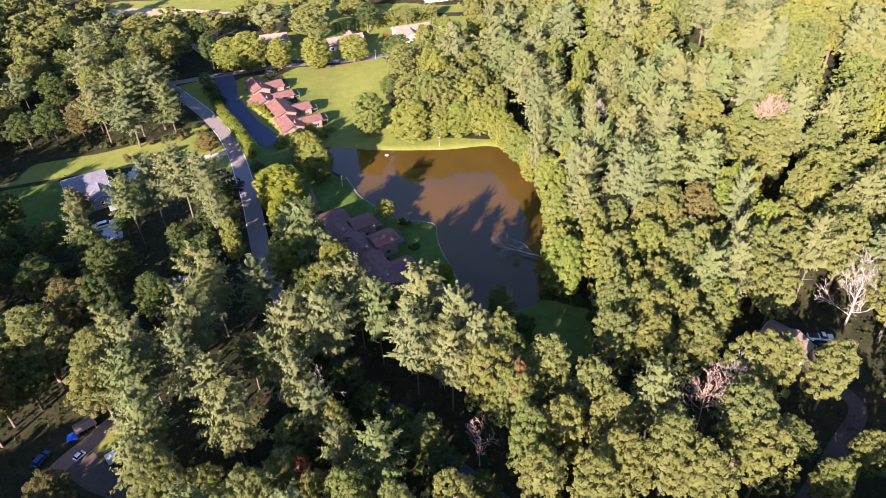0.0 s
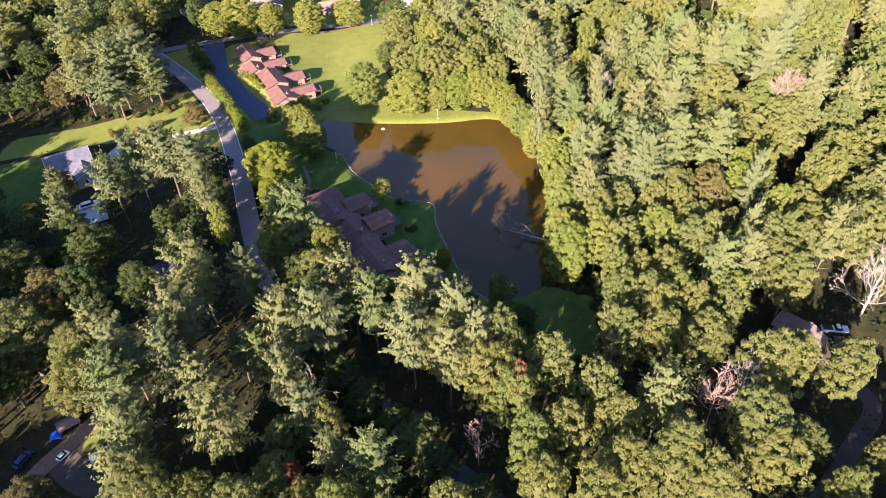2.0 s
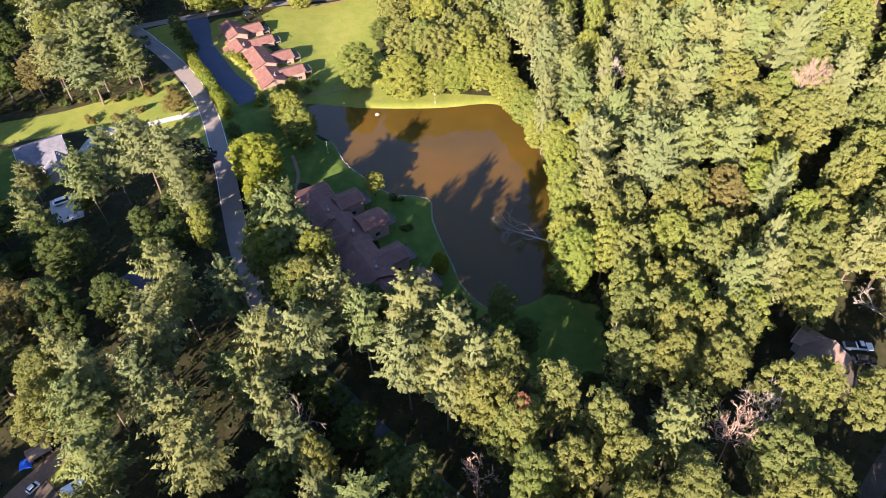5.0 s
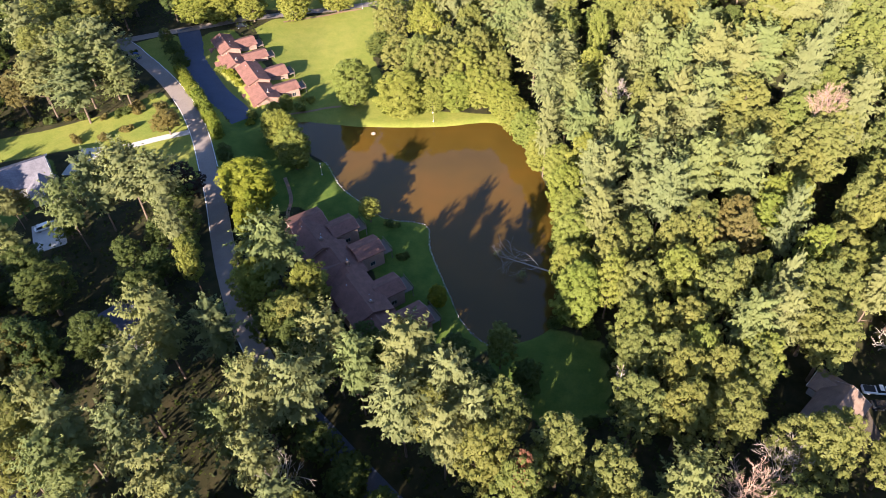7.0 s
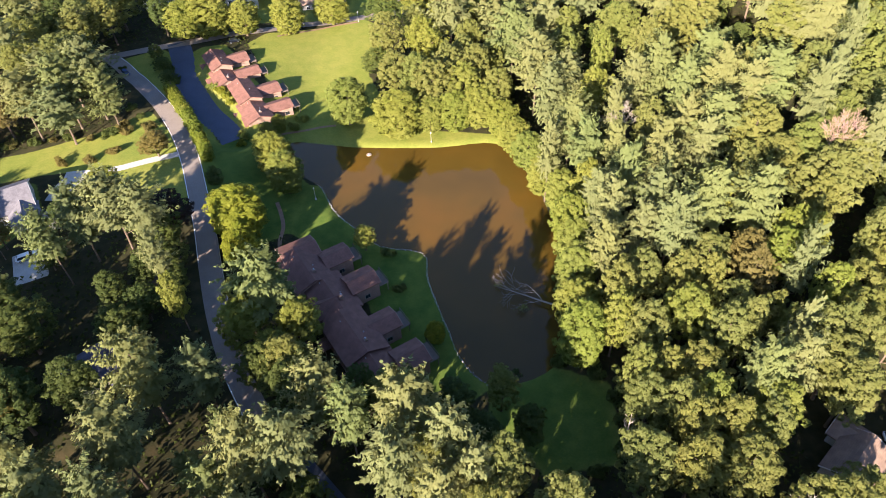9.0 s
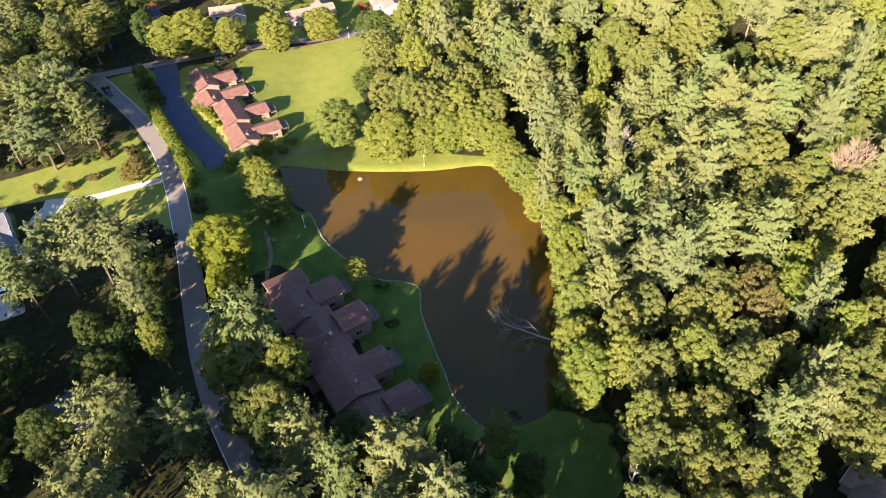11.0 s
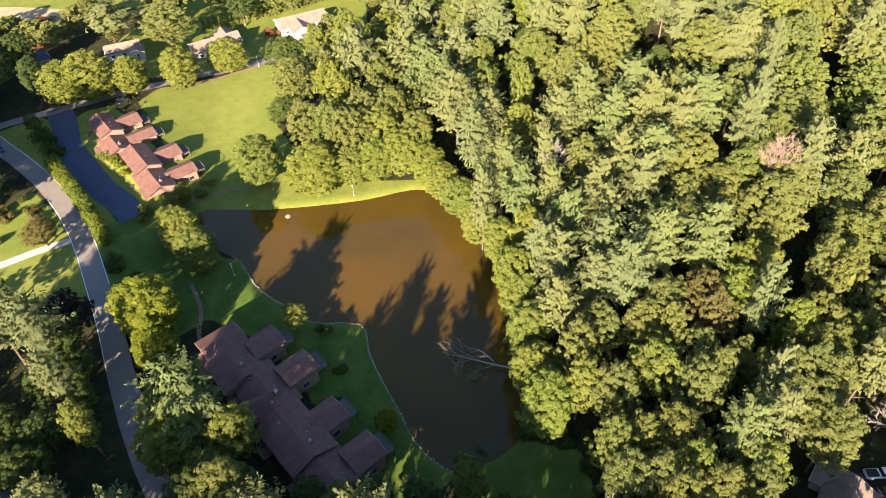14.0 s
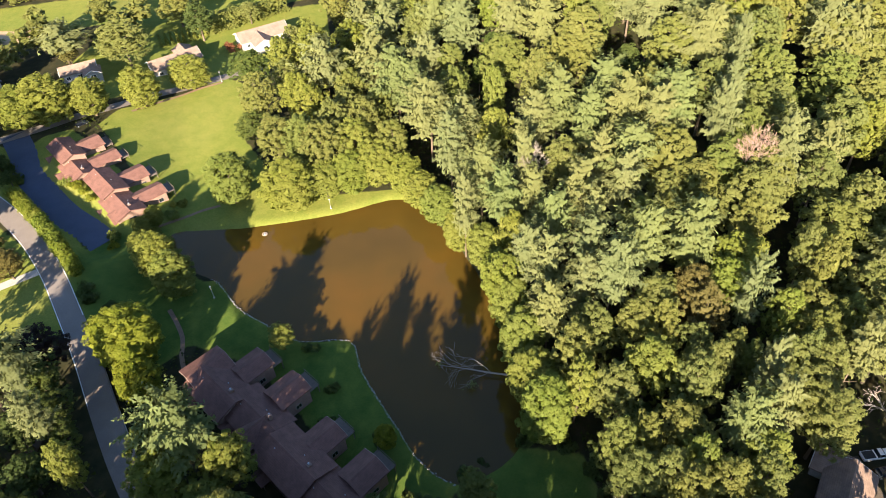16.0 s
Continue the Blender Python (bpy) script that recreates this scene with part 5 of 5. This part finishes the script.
def dead_tree(x, y, height, reach, limbs, material, label, seed=0, start=0.25, thick=0.24, fine=3, steep=0.8):
    r = np.random.default_rng(40 + seed)
    t = empty("dead_tree", pose(x, y, gz(x, y), 0, 0, 30 * seed), label, "dead tree")
    part("trunk", tube([((0, 0, -0.4), thick * 1.2), ((0.12, 0, height * 0.3), thick * 0.9), ((-0.1, 0.15, height * 0.6), thick * 0.55), ((0.1, 0, height * 0.86), 0.05)], 8), material, t)
    for k in range(limbs):
        f = (k + 0.5) / limbs
        z, a = height * (start + (0.8 - start) * f), k * 2.4 + r.uniform(-0.4, 0.4)
        bm = bmesh.new()
        up = steep * (0.7 + 0.8 * f)
        grow(bm, Vector((0, 0, z)), Vector((math.cos(a), math.sin(a), up)).normalized(), reach * r.uniform(0.8, 1.15) * (1 - 0.3 * f), thick * 0.5 * (1 - 0.4 * f), fine, r, 0.1)
        part("limb", mesh_bm("limb", bm, material), None, t)
    return t


dead_tree(93.2, -75.6, 16, 6.6, 13, M_PALE, "bleached bare dead tree with many rising branches", 1, 0.12, 0.24, 3, 1.0)
dead_tree(51.8, -102.5, 20, 4.8, 10, M_RUSTWOOD, "bare pinkish-grey dead tree among green crowns", 2, 0.45, 0.16, 3, 1.0)
dead_tree(59, -97.5, 17, 5.2, 9, M_DEADWOOD, "bare grey dead tree among green crowns", 6, 0.4, 0.15, 3, 1.0)
dead_tree(-20.5, -98.5, 20, 5.5, 6, M_DEADWOOD, "leafless grey tree among pines", 3, 0.5, fine=2)
dead_tree(38.4, -77, 14, 2.4, 5, M_PALE, "broken pale snag at the wood's edge", 4, 0.4, fine=1)
dead_tree(50.4, -1.7, 23.5, 4.2, 8, M_DEADWOOD, "bare pinkish-grey tree top in the wood", 5, 0.6, 0.2)
dead_tree(90, -24.6, 23.5, 5.2, 11, M_RUSTWOOD, "bare pinkish-brown tree top in the wood", 7, 0.55, 0.2, 3, 1.1)
dead_tree(10, -105.5, 13, 3.6, 6, M_RUSTWOOD, "bare pinkish-brown small tree at a crown's edge", 8, 0.4, 0.14, 3)


def fallen_tree():
    r = np.random.default_rng(77)
    t = empty("fallen_tree", pose(31, -41.5, 0.5), "fallen bare tree lying from the bank into the pond", "fallen tree")
    part("trunk", tube([((2, -1.5, 0.5), 0.24), ((-3, 0.8, 0.5), 0.19), ((-7.5, 3.4, 0.25), 0.11), ((-12.5, 6.0, 0.0), 0.03)], 8), M_DEADWOOD, t)
    for p, d, L, w in (((-3, 0.8, 0.6), (-0.7, 0.75, 0.25), 5.5, 0.08), ((-3.4, 1.0, 0.55), (-0.95, -0.3, 0.05), 5.0, 0.08), ((-6, 2.5, 0.5), (-0.9, 0.5, 0.2), 5.5, 0.07), ((-7.5, 3.4, 0.4), (-1, -0.1, 0.05), 4.5, 0.08), ((-9.5, 4.5, 0.25), (-0.9, 0.5, 0.05), 4.0, 0.06)):
        bm = bmesh.new()
        grow(bm, Vector(p), Vector(d).normalized(), L, w, 2, r, 0.0, 4)
        part("limb", mesh_bm("limb", bm, M_DEADWOOD), None, t)
    # the last green leaves on its twigs
    c = np.array([(-7.2, -0.6, 0.7), (-8.2, -1.2, 0.5), (-12.6, 6.2, 0.4)])[r.integers(0, 3, 90)] + r.normal(0, 0.5, (90, 3)) * np.array([1, 1, 0.4])
    part("leaves", mesh_np("leaves", *leaves_at(c, unit(90, r) + np.array([0, 0, 0.6]), 0.4, 0.3, None, r), M_LIGHT), None, t, "few green leaves")


fallen_tree()


def leafy(name, pts, size, n, material, label, category, group="", zc=0.0, r=None):
    """A shrub or hedge: leaf sprays on lobes (x, y, z, radius) about its base."""
    r = r or rng
    x0, y0 = pts[0][0], pts[0][1]
    lc, lr = np.array([p[:3] for p in pts], float), np.array([p[3] for p in pts], float)
    own = np.repeat(np.arange(len(pts)), n)
    d = unit(len(own), r)
    d[:, 2] = np.abs(d[:, 2]) * 0.9 + 0.05 * d[:, 2]
    c = lc[own] + d * lr[own][:, None] * r.uniform(0.75, 1.1, (len(own), 1))
    s = size * r.uniform(0.6, 1.4, len(c))
    hd = unit(10 * len(pts), r)
    at_lobe = np.repeat(np.arange(len(pts)), 10)
    c = np.concatenate([c, lc[at_lobe] + hd * lr[at_lobe][:, None] * 0.6])
    d = np.concatenate([d, hd])
    s = np.concatenate([s, lr[at_lobe] * 1.1])
    v, f = leaves_at(c, d + unit(len(c), r) * 0.5, s, s * 0.7, None, r)
    z0 = gz(x0, y0)
    ob = new(name, mesh_np(name, v - np.array([x0, y0, z0]), f, material))
    ob.matrix_basis = pose(x0, y0, z0)
    return tagged(ob, label, category, group)


def hedge_line(a, b, width, high, step, material, label, size=0.5, n=120):
    L = math.hypot(b[0] - a[0], b[1] - a[1])
    pts = []
    for k in range(int(L / step) + 1):
        t = k * step / L
        x, y = a[0] + (b[0] - a[0]) * t + rng.normal(0, 0.15), a[1] + (b[1] - a[1]) * t + rng.normal(0, 0.15)
        for z in np.arange(0.3, high, width * 0.7):
            pts.append((x, y, gz(x, y) + z * rng.uniform(0.8, 1.1), width * rng.uniform(0.42, 0.62)))
    leafy("hedge", pts, size, n, material, label, "hedge")


hedge_line((-78.6, 46.5), (-70.2, 33.5), 3.7, 4.7, 0.8, M_HEDGE, "clipped sunlit hedge along the road")
hedge_line((-69.4, 32.2), (-63.6, 21.5), 3.7, 4.7, 0.8, M_HEDGE, "clipped hedge along the road")
hedge_line((-62.9, 20.2), (-58.4, 11.5), 3.6, 4.2, 0.8, M_HEDGE, "clipped sunlit hedge along the road")
hedge_line((-26.5, 138.5), (1, 149.5), 6.0, 5.0, 2.4, M_OAK, "tall dense clipped hedge behind a house", 0.8, 70)
for k in range(9):
    x, y = -45 + k * 1.95, 131 + k * 0.8
    leafy("cypress", [(x, y, gz(x, y) + z, 0.95 - 0.13 * z) for z in (0.4, 1.4, 2.4, 3.4, 4.4)], 0.5, 46, M_LIGHT, "slim conical cypress in a garden row", "cypress", "row of cypresses")
shrub = lambda x, y, r, m, label: leafy("shrub", [(x + rng.normal(0, r * 0.45), y + rng.normal(0, r * 0.45), gz(x, y) + rng.uniform(0.2, r * 0.9), r * rng.uniform(0.45, 0.75)) for _ in range(7)], 0.4, 60, m, label, "shrub")
for x, y, r in ((-63.5, 47.5, 1.4), (-61.2, 44.5, 1.5), (-59, 41, 1.2), (-51.5, 21.5, 1.3)):
    shrub(x, y, r, M_GOLD, "yellow flowering shrub beside townhouses")
for x, y, r in ((-52, 24.5, 1.8), (-66, 50.5, 1.6), (-38.5, 31, 1.9), (-42, 25, 1.7), (-36.5, 36.5, 1.5), (-45, 22.5, 1.8), (-40, 41.5, 1.3)):
    shrub(x, y, r, M_LIGHT, "bushy light-green shrub beside townhouses")
for x, y, r in ((-84, 62, 2.2), (-87, 66, 1.8), (-80, 56, 1.6), (-55.6, 4, 1.9), (-54, 1.2, 1.6), (-50, -2, 1.5), (-6.5, -43.5, 1.2), (-11, -31, 1.3), (-8, -24, 1.6), (-4.5, -35, 1.3), (6, -62, 1.4), (2.6, -49.4, 0.9)):
    shrub(x, y, r, M_DARKLEAF, "rounded dark green shrub in shade")
for x, y, r in ((-86, 17, 1.6), (-92, 12.5, 1.8), (-100, 12, 1.5), (-76, 20.5, 1.5), (-80, 28, 2.0), (-78, 24, 1.6), (-88, 30, 1.8)):
    shrub(x, y, r, M_BROWN, "dry brownish shrub on the verge")
for x, y, r in ((16, -60.5, 1.3), (21, -58.6, 1.1), (29, -58, 1.6), (36, -61, 1.8), (39, -66, 1.7), (39, -72, 1.9), (38, -78, 1.6), (33, -82, 1.8), (26, -83, 1.7), (19, -78, 1.9), (15, -73, 1.6)):
    shrub(x, y, r, M_DARKLEAF, "loose dark green bush at a lawn's edge")
for x, y, r in ((-99, 62.5, 0.9), (-104.5, 62, 1.3), (-84.5, 34, 1.2), (-89, 39, 1.5), (-95, 46, 1.6), (-99, 50, 1.4), (-101, 55, 1.2)):
    shrub(x, y, r, M_DARKLEAF, "low shaded bush on the road verge")
for k in range(13):
    x, y = -127 + 3.4 * k + rng.normal(0, 0.6), 19.5 + 0.55 * k + rng.normal(0, 0.8)
    shrub(x, y, rng.uniform(1.0, 1.9), M_BROWN if k % 3 == 0 else M_DARKLEAF, "dry brush along the foot of the wood" if k % 3 == 0 else "dark brush along the foot of the wood")
for x, y in ((-107, 118), (-103, 119.5), (-99.5, 121)):
    shrub(x, y, 2.2, M_RUST, "reddish-leaved bush behind the small house")
shrub(-20, 121, 2.4, M_RUST, "dark red-leaved garden bush")

# ---- stone edging along the near bank ----
edging = empty("stone_edging", pose(0, 0, 0), "line of pale rough stones along the pond bank", "stone edging", kind="structure")
STONES = []
for k in range(6):
    bm = bmesh.new()
    bmesh.ops.create_icosphere(bm, subdivisions=1, radius=0.5)
    for v in bm.verts:
        v.co *= 0.8 + 0.45 * noise.noise(v.co * 2 + Vector((k * 3.1, 0, 0)))
        v.co.z *= 0.7
    STONES.append(mesh_bm("stone", bm, M_STONE))
bank = rounded([(14.5, -62), (13.9, -61.5), (9.5, -56), (6.5, -47), (2.2, -32.4), (1.0, -23.5), (-9.8, -20.2), (-16.7, -13.1), (-22.8, -5.9), (-26.9, 3.2), (-29, 5.5)], False, 40)
run = np.concatenate([[0], np.cumsum(np.hypot(*np.diff(bank, axis=0).T))])
for k, d in enumerate(np.arange(0, run[-1], 0.4)):
    x, y = np.interp(d, run, bank[:, 0]), np.interp(d, run, bank[:, 1])
    ob = new("stone", STONES[k % 6])
    ob.parent = edging
    s = rng.uniform(0.24, 0.5)
    ob.matrix_basis = pose(x + rng.normal(0, 0.12), y + rng.normal(0, 0.12), 0.16, 0, 0, rng.uniform(0, 360)) @ Matrix.Diagonal((s, s, s, 1))
